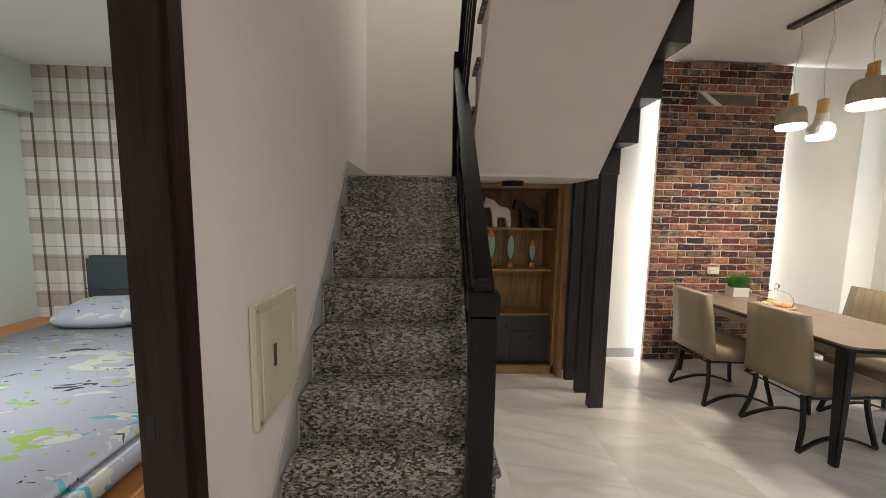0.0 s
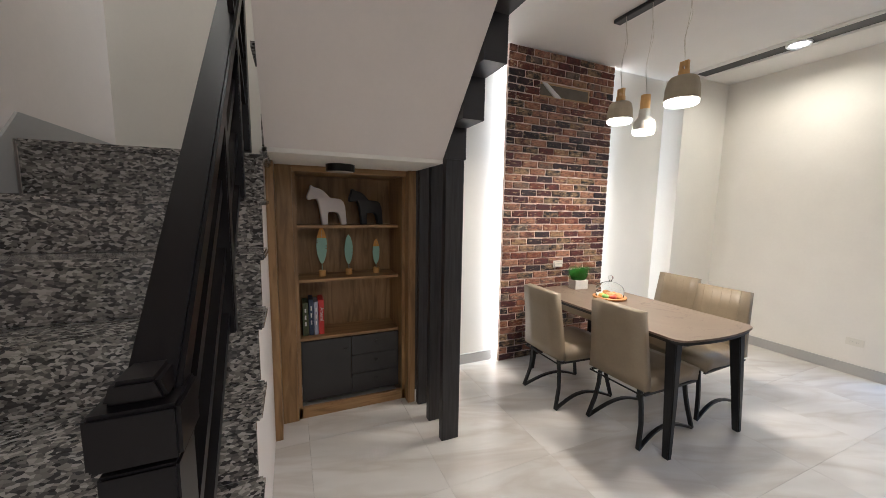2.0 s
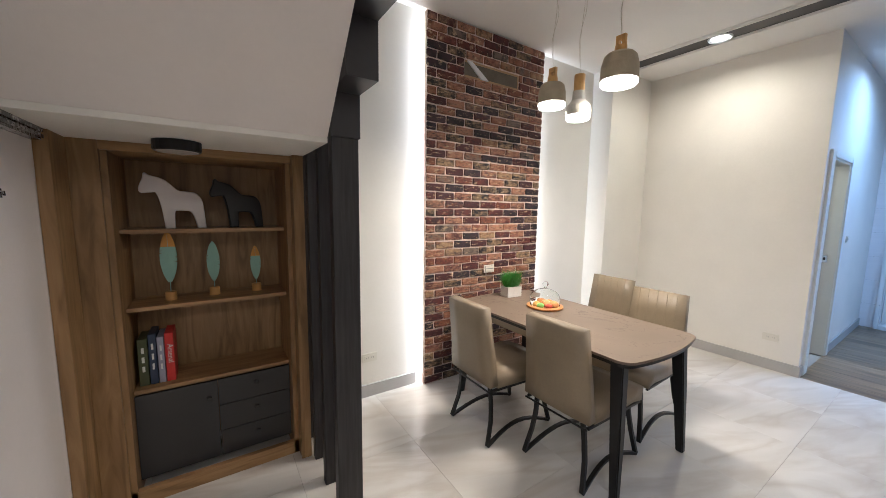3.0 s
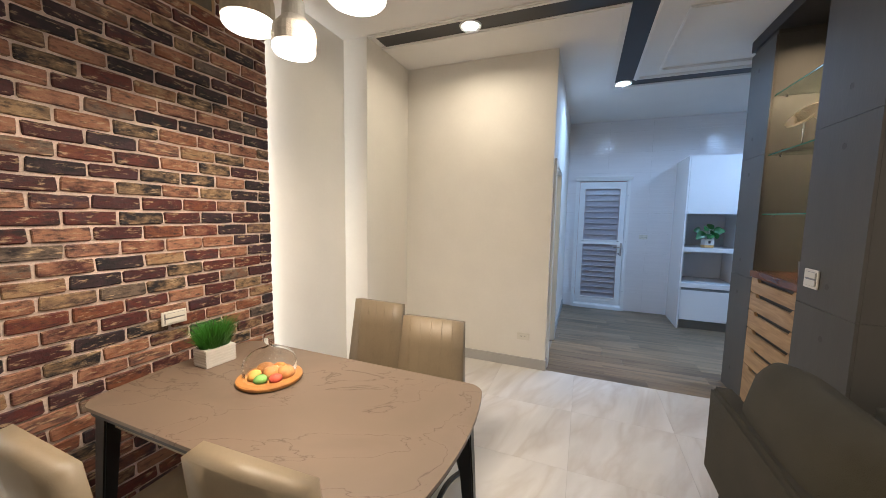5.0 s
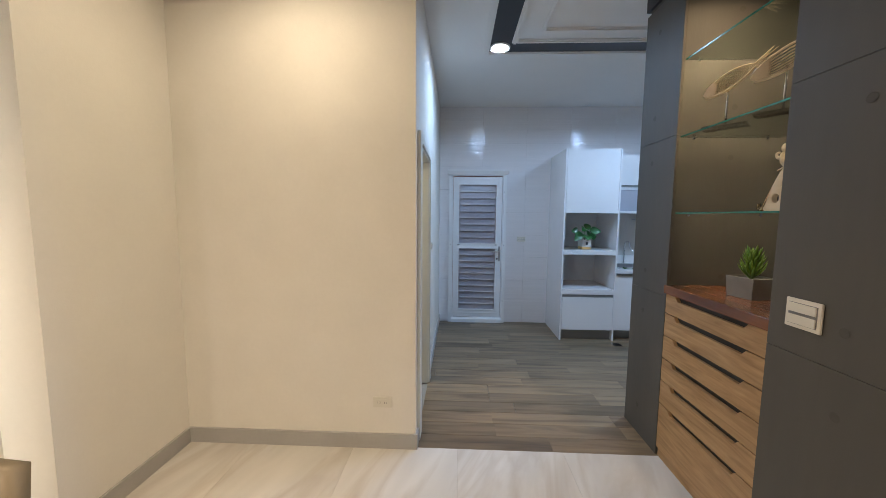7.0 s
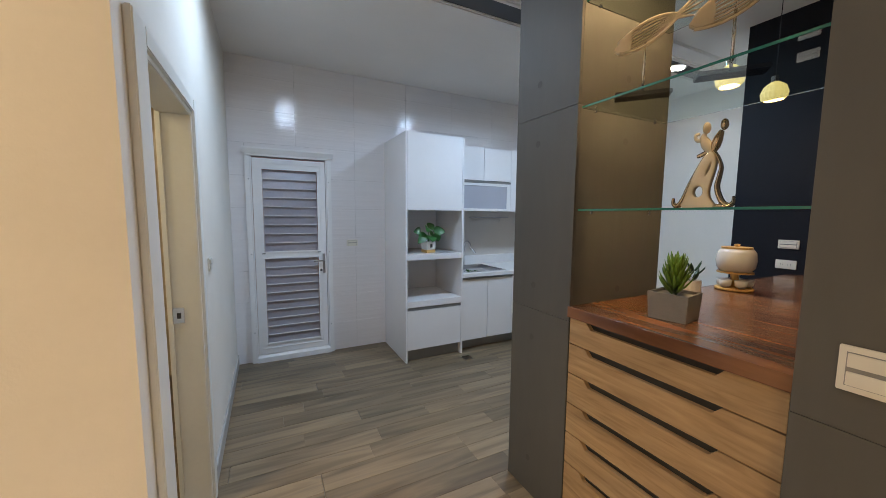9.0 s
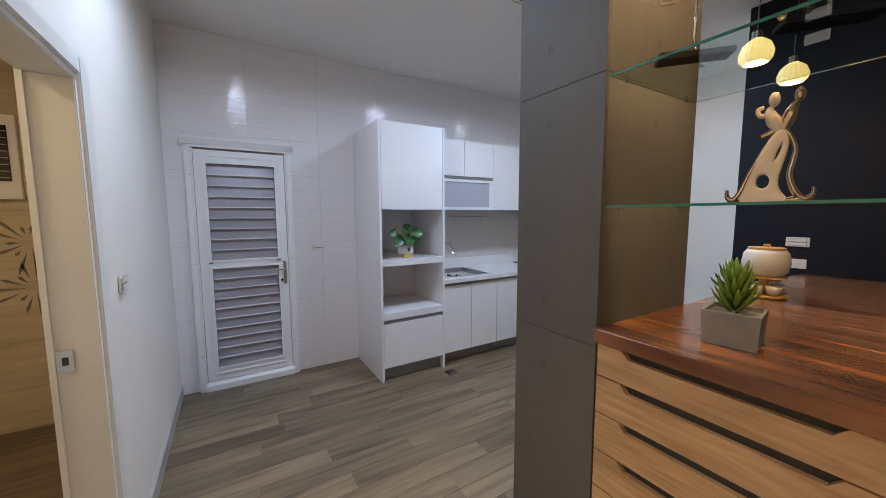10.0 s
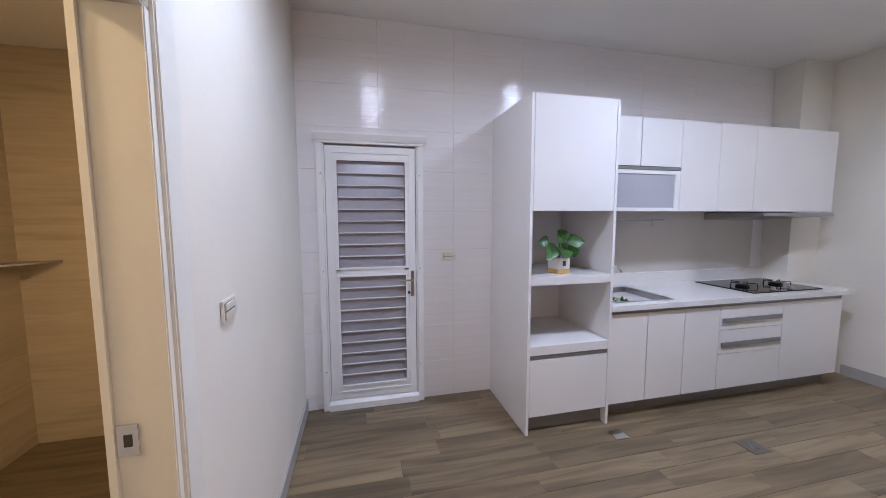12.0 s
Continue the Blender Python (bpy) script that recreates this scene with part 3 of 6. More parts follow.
# the stair well above the ceiling, closed by added, unseen walls and lid
bm = box(1.11, 3.25, 1.7, 1.85, H + 0.12, 5.6)
box(3.12, 3.25, 1.85, 4.69, H + 0.12, 5.6, bm=bm)
setting("wall_well_closing", bm, PAINT)
setting("ceiling_well_closing", box(0.99, 3.25, 1.7, 4.85, 5.6, 5.7), CEIL)
bm = box(1.11, 3.12, -2.95, 1.85, H, H + 0.12)
box(3.12, 6.2, -2.95, 4.69, H, H + 0.12, bm=bm)
box(6.2, 9.825, -2.95, 4.69, H, H + 0.12, bm=bm)
ceiling = setting("ceiling", bm, CEIL)

floor = setting("floor", box(0.88, 9.825, -3.1, 4.69, -0.12, -0.012), GROUT)

# bedroom
setting("wall_plaid", box(-2.2, 0.99, 4.69, 4.8, -0.1, 2.8), PLAID)
bm = box(-2.2, -2.1, 0.5, 4.69, -0.1, 2.8)
box(-2.1, -1.95, 0.5, 4.69, 2.37, 2.8, bm=bm)
setting("wall_bedroom_side", bm, mat("pale_green_grey_paint", (0.60, 0.65, 0.60), 0.85, var=0.03))
setting("wall_bedroom_front", box(-2.2, 0.99, 0.4, 0.5, -0.1, 2.8), PAINT)
setting("ceiling_bedroom", box(-2.2, 0.99, 0.4, 4.8, 2.8, 2.9), CEIL)
setting("floor_bedroom", box(-2.2, 0.99, 0.4, 4.69, -0.12, 0.0), MARBLE)

# bathroom
setting("wall_bath_back", box(7.05, 9.95, 4.65, 4.8, -0.1, 2.62), BATH_TILE)
setting("wall_bath_end", box(9.82, 9.95, 3.06, 4.65, -0.1, 2.62), BATH_TILE)
setting("ceiling_bath", box(7.05, 9.82, 3.06, 4.65, 2.6, 2.7), CEIL)
setting("floor_bath", box(7.05, 9.82, 3.06, 4.65, -0.1, 0.0), PLANK)

# skirting
for n, b in enumerate(((3.12, 3.93, 4.675, 4.689, 0, 0.1), (5.30, 6.2, 4.675, 4.689, 0, 0.1), (6.186, 6.2, 4.45, 4.675, 0, 0.1), (6.186, 6.97, 4.436, 4.45, 0, 0.1), (6.956, 6.97, 2.912, 4.436, 0, 0.1),
                      (6.97, 7.045, 2.911, 2.925, 0, 0.1), (7.97, 9.814, 2.911, 2.925, 0, 0.1), (7.4, 9.3, -2.05, -2.036, 0, 0.1))):
    setting("baseboard_%d" % (n + 1), box(*b), SKIRT)

# ceiling channel with its mouldings
for n, b in enumerate(((6.24, 6.42, 2.40, 4.39, H - 0.006, H + 0.002), (6.24, 8.17, 2.22, 2.40, H - 0.006, H + 0.002), (8.0, 8.17, -1.7, 2.22, H - 0.006, H + 0.002), (6.24, 6.42, -1.7, 2.22, H - 0.006, H + 0.002))):
    setting("ceiling_channel_%d" % (n + 1), box(*b), DARK_TRIM)
MOULDS = [(6.19, 6.24, 2.22, 4.44), (6.42, 6.47, 2.45, 4.44), (6.42, 8.25, 2.40, 2.45), (8.17, 8.22, -1.7, 2.40), (7.95, 8.0, -1.7, 2.17), (6.42, 8.0, 2.17, 2.22), (6.42, 6.47, -1.7, 2.17),
          (6.62, 7.80, 1.98, 2.01), (7.77, 7.80, -1.5, 1.98), (6.62, 6.65, -1.5, 1.98)]
for n, (x0, x1, y0, y1) in enumerate(MOULDS):
    lo = min(x1 - x0, y1 - y0)
    bm = box(x0, x1, y0, y1, H - 0.012, H)
    if x1 - x0 < y1 - y0:
        box(x0 + lo * .3, x1 - lo * .3, y0, y1, H - 0.02, H - 0.012, bm=bm)
    else:
        box(x0, x1, y0 + lo * .3, y1 - lo * .3, H - 0.02, H - 0.012, bm=bm)
    setting("ceiling_moulding_%d" % (n + 1), bm, CEIL)
# rims and discs, also for the four added fill lamps
for x, y, c, w in DOWN:
    t = thing("downlight", "round recessed ceiling downlight with a white rim, lit, some added", "ceiling light", "recessed ceiling downlights", at=(x, y, H))
    part("rim", lathe([(0.062, -0.008), (0.085, -0.020), (0.09, -0.008), (0.09, -0.004)]), WHITE_METAL, t, smooth=False)
    part("diffuser", lathe([(0.062, -0.012), (0.03, -0.016), (0.0, -0.017)]), GLOW_COOL if c is COOL else GLOW_SOFT, t)

# ---- brick panel ----
brick_panel = thing("brick_panel", "free-standing brick-clad feature panel lit from behind, white niche near its top", "brick wall", at=(3.975, 4.6, 0))
part("core", box(0.004, 1.31, 0.012, 0.05, 0, 3.0), MORTAR, brick_panel)
NROWS = 44
ROW, BL = 3.0 / NROWS, 0.1877
NX0, NX1, NZ0, NZ1 = 0.36, 0.98, 2.58, 2.72
brick_spots = []
for r in range(NROWS):
    x = -(BL / 2) if r % 2 else 0.0
    z = (r + 0.5) * ROW
    while x < 1.314 - 0.01:
        a, b = max(x, 0.0), min(x + BL, 1.314)
        cuts = ((a, min(b, NX0)), (max(a, NX1), b)) if NZ0 < z < NZ1 and a < NX1 and b > NX0 else ((a, b),)
        brick_spots += [(c, d, z) for c, d in cuts if d - c > 0.03]
        x += BL

niche = thing("air_outlet", "narrow white recessed vent with loose slat in the brick panel", "vent", at=(3.975, 4.6, 0))
part("frame", box(NX0 + 0.004, NX1 - 0.004, 0.004, 0.010, NZ0 + 0.004, NZ0 + 0.02, bm=box(NX0 + 0.004, NX1 - 0.004, 0.004, 0.010, NZ1 - 0.02, NZ1 - 0.004, bm=box(NX1 - 0.02, NX1 - 0.004, 0.004, 0.010, NZ0 + 0.02, NZ1 - 0.02))), OAK_DRAWER, niche)
part("back", box(NX0 + 0.004, NX1 - 0.02, 0.006, 0.011, NZ0 + 0.02, NZ1 - 0.02), mat("vent_interior", (0.13, 0.11, 0.08), 0.8, var=0.3, scale=9), niche)
part("slat", prism([(NX0 + 0.02, NZ1 - 0.01), (NX0 + 0.07, NZ1 - 0.01), (NX0 + 0.25, NZ0 + 0.01), (NX0 + 0.17, NZ0 + 0.01)], "y", -0.012, 0.004), WHITE_METAL, niche)


def wall_plate(name, m, kind="socket", w=0.12, h=0.075, material=None, label=""):
    """A wall plate with its rockers or its sockets; local z is outward."""
    t = thing(name, label, "light switch" if kind == "switch" else "power socket")
    t.matrix_world = m
    part("plate", box(-w / 2, w / 2, -h / 2, h / 2, 0, 0.008), material or PLASTIC, t, bevel=0.002)
    if kind == "switch":
        # grey sheet standing in for the shade in the gaps round the rockers
        part("rocker_gap_shade", box(-w * 0.40, w * 0.40, -h * 0.37, h * 0.37, 0.0082, 0.0092), GREY_HANDLE, t)
        for i in (-1, 1):
            part("rocker", box(-w * 0.38, w * 0.38, i * h * 0.20 - h * 0.15, i * h * 0.20 + h * 0.15, 0.0094, 0.014), material or PLASTIC, t, bevel=0.001)
    else:
        part("insert", box(-w * 0.36, w * 0.36, -h * 0.28, h * 0.28, 0.008, 0.010), material or PLASTIC, t)
        for i in (-1, 1):
            bm = bmesh.new()
            for dx in (-0.007, 0.007):
                box(i * w * 0.18 + dx - 0.001, i * w * 0.18 + dx + 0.001, -0.006, 0.006, 0.010, 0.0108, bm=bm)
            part("slots", bm, INK_DARK, t)
    return t


FACE_S, FACE_W, FACE_N = 90, -90, 0


def on_wall(x, y, z, facing):
    """Pose of a plate: facing is the way its front looks."""
    rot = {"-y": (90, 0, 0), "+y": (90, 0, 180), "-x": (90, 0, -90), "+x": (90, 0, 90)}[facing]
    return pose(x, y, z, *rot)


wall_plate("wall_switch", on_wall(4.635, 4.578, 0.957, "-y"), "switch", w=0.12, h=0.07, label="white switch plate on the brick panel above the table")
wall_plate("wall_socket", on_wall(3.52, 4.689, 0.32, "-y"), w=0.12, h=0.07, label="white double socket low on the plain wall beside the brick panel")
wall_plate("wall_socket", on_wall(6.968, 3.14, 0.315, "-x"), w=0.12, h=0.07, label="cream double socket low on the cream wall")
wall_plate("wall_switch", on_wall(9.8145, 1.765, 1.207, "-x"), "switch", 0.12, 0.07, label="white switch on the white tiled kitchen wall by the door")
wall_plate("wall_switch", on_wall(8.27, 2.923, 1.23, "-y"), "switch", 0.12, 0.075, label="white switch beside the bathroom door")
wall_plate("wall_switch", on_wall(6.060, 1.4415, 1.188, "+y"), "switch", 0.13, 0.105, label="large white double-rocker switch on the grey panel wall")
wall_plate("wall_switch", on_wall(7.015, -0.848, 1.33, "+y"), "switch", 0.12, 0.065, label="white switch on the navy wall above the bar top")
wall_plate("wall_socket", on_wall(7.02, -0.848, 1.18, "+y"), "socket", 0.12, 0.065, label="white double socket on the navy wall above the bar top")

# ---- stairs ----
RISE, RUN, SY = 0.22, 0.209, 2.278
stairs = thing("staircase", "speckled grey granite staircase with white side and upper flight", "stairs", kind="structure")
for n in range(1, 9):
    y, z = SY + RUN * (n - 1), RISE * n
    y1 = y + RUN if n < 8 else 4.688
    part("tread", box(1.125, 2.02, y - 0.012, y1 + (0.012 if n < 8 else 0), z - 0.028, z), GRANITE, stairs, bevel=0.007)
    part("riser", box(1.125, 2.0, y + 0.006, y + 0.026, z - RISE + 0.001, z - 0.029), GRANITE, stairs)
pts = [(SY + 0.03, 0.0)]
for n in range(1, 9):
    y, z = SY + RUN * (n - 1), RISE * n
    pts += [(y + 0.027, z - 0.029), (y + RUN + 0.027 if n < 8 else 4.688, z - 0.029)]
pts += [(4.688, 1.60), (4.099, 1.60), (4.099, 0.0)]
part("stair_body", prism(pts, "x", 1.112, 1.985), PAINT_PINK, stairs)
# grey stepped skirting on the well wall
pts = []
for n in range(1, 9):
    y, z = SY + RUN * (n - 1), RISE * n
    pts += [(y - 0.012, z - RISE), (y - 0.012, z)]
pts += [(3.74, 1.76), (4.68, 1.76), (4.68, 1.87), (3.78, 1.87), (SY - 0.14, 0.13), (SY - 0.14, 0.0)]
part("stair_skirting", prism(pts, "x", 1.112, 1.123), SKIRT, stairs)
part("landing_skirting", box(1.124, 1.95, 4.676, 4.688, 1.761, 1.87), SKIRT, stairs)
# landing two and the upper flight
part("tread", box(2.021, 2.97, 3.73, 4.688, 1.955, 1.98), GRANITE, stairs, bevel=0.003)
part("riser", box(2.0, 2.02, 3.74, 4.688, 1.761, 1.954), GRANITE, stairs)
pts, top = [(4.688, 1.80), (3.74, 1.80)], []
for k in range(0, 8):
    y = 3.74 - RUN * k
    top += [(y, 1.954 + RISE * k), (y, 1.954 + RISE * (k + 1))]
yend = 3.74 - RUN * 8
pts += [(yend + 0.0, 1.80 + 1.05 * (3.74 - yend))]
pts += [(yend, top[-1][1])] + top[::-1] + [(4.688, 1.954)]
part("upper_soffit", prism(pts, "x", 2.01, 2.97), PAINT_PINK, stairs, "smooth white sloping underside of the upper flight")
for k in range(1, 8):
    y = 3.74 - RUN * (k - 1)
    part("tread", box(1.985, 2.99, y - RUN - 0.01, y + 0.014, 1.955 + RISE * k, 1.98 + RISE * k), GRANITE, stairs)
# stepped dark side board
pts = []
for k in range(0, 8):
    y = 3.69 - RUN * k
    pts += [(y, 1.985 + RISE * k), (y - RUN, 1.985 + RISE * k)]
yb, zb = pts[-1]
pts = [(3.74, 1.80)] + [(3.69, 1.80)] + pts + [(yb, zb + 0.45), (3.74, 2.30)]
part("side_board", prism(pts, "x", 2.972, 3.10), DARK_TRIM, stairs, "dark graphite stepped side board")
setting("well_edge", box(2.972, 3.118, 1.852, 2.1, 2.9, H + 0.1), PAINT)
slats = thing("slat_screen", "row of tall black wooden slats from floor to stair underside", "wooden screen", kind="structure")
for y, zt in ((3.70, 2.04), (3.935, 1.98), (4.165, 1.98), (4.39, 1.98), (4.60, 1.98)):
    part("slat", box(2.975, 3.095, y, y + 0.05, 0, zt), DARK_WOOD, slats, bevel=0.002, segs=1)

rail = thing("stair_railing", "black lacquered wooden stair railing with square newel post", "railing", kind="structure")
bm = box(1.86, 1.955, 2.345, 2.44, 0.0, 1.13)
part("newel", bm, RAIL, rail, bevel=0.004)
bm = box(1.852, 1.963, 2.337, 2.448, 1.14, 1.225)
part("newel_cap", bm, RAIL, rail, bevel=0.006)
part("newel_top", prism([(1.868, 1.226), (1.947, 1.226), (1.935, 1.262), (1.88, 1.262)], "y", 2.355, 2.43), RAIL, rail, bevel=0.006)
part("handrail", tube([(1.915, 2.40, 1.20), (1.915, 3.72, 2.52)], 0.075, 0.055, 4), RAIL, rail, bevel=0.008)
for k in range(3):
    dz = -0.24 - 0.21 * k
    part("bar", tube([(1.915, 2.44, 1.22 + dz), (1.915, 3.70, 2.49 + dz)], 0.028, 0.034, 4), RAIL, rail)
part("post", box(1.895, 1.945, 3.44, 3.49, 1.54, 2.24), RAIL, rail, bevel=0.003)
part("post", box(1.895, 1.945, 3.02, 3.07, 1.10, 1.82), RAIL, rail, bevel=0.003)
part("post", box(1.875, 1.955, 3.66, 3.74, 1.762, 2.60), RAIL, rail, bevel=0.003)
part("handrail", tube([(1.935, 3.74, 2.58), (1.935, 2.2, 4.15)], 0.06, 0.05, 4), RAIL, rail)
for k in range(3):
    dz = -0.25 - 0.2 * k
    part("bar", tube([(1.935, 3.70, 2.60 + dz), (1.935, 2.2, 4.15 + dz)], 0.02, 0.03, 4), RAIL, rail)

panel = thing("breaker_panel", "ivory metal electrical breaker cover on the wall by the stairs", "fuse box", at=(1.112, 2.5, 0.98))
part("frame", box(0, 0.02, -0.19, 0.19, -0.24, 0.20), IVORY, panel, bevel=0.004)
part("door", box(0.021, 0.028, -0.16, 0.16, -0.205, 0.165), IVORY, panel, bevel=0.003)
part("latch", box(0.029, 0.033, -0.075, -0.058, -0.055, 0.03), INK_DARK, panel)
for y in (-0.17, 0.17):
    for z in (-0.22, 0.18):
        part("screw", box(0.021, 0.024, y - 0.005, y + 0.005, z - 0.005, z + 0.005), STEEL, panel)
part("label", box(0.0285, 0.030, 0.11, 0.125, -0.10, 0.10), INK, panel)

# ---- bedroom door frame, bed ----
frame_b = thing("door_1", "espresso-stained wooden door frame of the bedroom, door open", "door frame", kind="structure")
part("jamb", box(1.012, 1.118, 1.975, 2.028, 0, 2.16), JAMB, frame_b, bevel=0.002)
part("casing", box(1.112, 1.128, 1.985, 2.038, 0, 2.25), JAMB, frame_b, bevel=0.002)
part("jamb", box(0.985, 1.118, 1.052, 1.105, 0, 2.16), JAMB, frame_b, bevel=0.002)
part("head", box(0.985, 1.118, 1.052, 2.028, 2.161, 2.199), JAMB, frame_b)
part("strike_plate", box(1.03, 1.05, 1.973, 1.9755, 0.945, 1.005), BLACK_METAL, frame_b)

bed = thing("bed", "made double bed, leaf-printed grey bedding, orange pine platform, slate headboard", "bed")
part("platform", box(-2.09, 0.50, 1.9, 4.60, 0.0, 0.30, bm=box(-2.09, -1.62, 3.6, 4.68, 0.30, 0.43)), BED_BASE, bed, bevel=0.008)
bm = box(-1.60, 0.42, 2.0, 4.52, 0.305, 0.50)
part("mattress", bm, BEDDING, bed, smooth=True, bevel=0.06, segs=4)
part("headboard", box(-1.52, 0.42, 4.56, 4.68, 0.30, 1.05, bm=None), HEADBOARD, bed, bevel=0.03, segs=3)
part("headboard_seam", box(-1.50, 0.40, 4.553, 4.559, 0.735, 0.745), INK_DARK, bed)


def pillow(x, y, z, w, d, h, rz):
    bm = bmesh.new()
    bmesh.ops.create_uvsphere(bm, u_segments=20, v_segments=12, radius=1)
    for v in bm.verts:
        p = v.co
        q = Vector((math.copysign(abs(p.x) ** 0.55, p.x), math.copysign(abs(p.y) ** 0.55, p.y), p.z * (1 - 0.35 * (p.x * p.x + p.y * p.y))))
        v.co = Vector((q.x * w / 2, q.y * d / 2, q.z * h / 2 + 0.006 * noise.noise(q * 3)))
    t = part("pillow", bm, BEDDING, None, smooth=True)
    t.matrix_world = pose(x, y, z, 14, 0, rz)
    return tagged(t, "plump pillow in leaf-printed grey cotton on the bed", "pillow")


pillow(-1.08, 4.28, 0.60, 0.72, 0.44, 0.20, 4)
pillow(-0.2, 4.28, 0.60, 0.70, 0.44, 0.18, -3)
wall_plate("wall_socket", on_wall(-1.88, 4.688, 0.50, "-y"), label="white socket on the plaid wall above the platform ledge")

# ---- bookcase under the landing ----
case = thing("bookcase", "built-in oak bookcase with charcoal cupboard and drawers under the stairs", "bookcase")
part("side_return", box(1.9865, 2.03, 4.10, 4.32, 0, 1.775), OAK, case)
part("side_panel", box(2.031, 2.13, 4.28, 4.32, 0, 1.775), OAK, case)
part("side_panel", box(2.131, 2.155, 4.30, 4.68, 0.0, 1.735), OAK, case)
part("side_panel", box(2.885, 2.91, 4.30, 4.68, 0.0, 1.735), OAK, case)
part("side_panel", box(2.911, 2.965, 4.22, 4.32, 0, 1.775), OAK, case)
part("top", box(2.131, 2.91, 4.28, 4.68, 1.736, 1.775), OAK_H, case)
part("kick", box(2.131, 2.91, 4.30, 4.33, 0, 0.075), OAK_H, case)
part("back", box(2.156, 2.884, 4.66, 4.68, 0.076, 1.735), OAK, case)
for z in (1.375, 0.985, 0.555):
    part("shelf", box(2.156, 2.884, 4.40, 4.659, z - 0.02, z), OAK_H, case)
door = part("cupboard_door", box(2.158, 2.51, 4.385, 4.403, 0.08, 0.53), CHAR, case)
part("knob", lathe([(0.006, 0), (0.006, 0.012), (0.013, 0.014), (0.013, 0.024), (0.009, 0.026)], n=12), CHAR, door).matrix_world = pose(2.47, 4.385, 0.44, 90)
for z0, z1 in ((0.08, 0.226), (0.23, 0.378), (0.382, 0.53)):
    d = part("drawer", box(2.514, 2.882, 4.385, 4.403, z0, z1), CHAR, case)
    part("knob", lathe([(0.006, 0), (0.006, 0.012), (0.013, 0.014), (0.013, 0.024), (0.009, 0.026)], n=12), CHAR, d).matrix_world = pose(2.70, 4.385, (z0 + z1) / 2 + 0.02, 90)
setting("landing_soffit", box(1.985, 2.97, 3.74, 4.688, 1.776, 1.799), PAINT)
lampu = thing("ceiling_lamp", "small round black surface lamp under the stairs, unlit", "ceiling light", at=(2.42, 4.12, 1.776))
part("housing", lathe([(0.085, -0.045), (0.09, -0.04), (0.09, -0.001)]), BLACK_METAL, lampu)
part("diffuser", lathe([(0.0, -0.049), (0.076, -0.048), (0.078, -0.046)]), WHITE_CERAMIC, lampu)


def horse(x, y, z, material, label, s=1.0, rz=0):
    """A carved toy horse: a thick rounded silhouette with pricked ears."""
    o = [(-.047, .0), (-.047, .0), (-.052, .05), (-.060, .10), (-.074, .142), (-.088, .140), (-.112, .138), (-.128, .134), (-.134, .146), (-.126, .165), (-.116, .184), (-.114, .200), (-.112, .206), (-.104, .196), (-.085, .192),
         (-.050, .184), (-.020, .158), (0.0, .138), (.040, .137), (.068, .134), (.088, .110), (.094, .06), (.098, .0), (.098, .0), (.074, .0), (.074, .0), (.066, .035), (.052, .068), (.010, .070), (-.016, .070), (-.020, .05), (-.020, .0), (-.020, .0)]
    t = flat_form("horse_figurine", [(a * s * 0.86, b * s + 0.006) for a, b in o], (), 0.020 * s, material, None, rounding=0.006)
    t.matrix_world = pose(x, y, z, 0, 0, rz)
    return tagged(t, label, "figurine")


horse(2.385, 4.50, 1.375, HORSE_W, "matt white wooden horse figurine on the top shelf", 1.33, rz=4)
horse(2.675, 4.53, 1.375, HORSE_B, "matt black wooden horse figurine on the top shelf", 1.26, rz=4)


def feather(x, y, z, s, tip, n):
    t = thing("feather_ornament", "%s mint feather ornament%s on a round wooden base" % (n, " with amber tip" if tip else ""), "ornament", "feather ornaments on the middle shelf", at=(x, y, z))
    part("base", lathe([(0.026, 0), (0.026, 0.042), (0.024, 0.045)], n=24), RAWOAK, t)
    part("stem", tube([(0, 0, 0.045), (0, 0, 0.10 * s)], 0.004), MINT, t)
    h0, h1 = 0.072 * s, 0.272 * s

    def outline(u0, u1):
        right, left = [], []
        for i in range(17):
            u = u0 + (u1 - u0) * i / 16
            w = 0.027 * s * math.sin(math.pi * min(1, 0.02 + u * 0.98)) ** 0.62
            z = h0 + (h1 - h0) * u
            right.append((w, z))
            left.append((-w, z))
            for side, notch, sign in ((right, (0.40, 0.50), 1), (left, (0.55, 0.63), -1)):
                for q in notch:
                    if abs(u - q) < (u1 - u0) / 32:
                        side += [(sign * w * 0.45, z + 0.004 * s), (sign * w, z + 0.005 * s)]
        return right + left[::-1]
    cut = 0.70 if tip else 1.0
    flat_form("vane", outline(0, cut), (), 0.002, MINT, t, rounding=0.0008, order=2)
    part("midrib", tube([(0, -0.0032, h0), (0, -0.0032, h0 + (h1 - h0) * 0.94)], 0.0014, n=4), MINT, t)
    if tip:
        flat_form("tip", outline(cut, 1.0), (), 0.002, AMBER, t, (0, 0, 0.0015), rounding=0.0008, order=2)


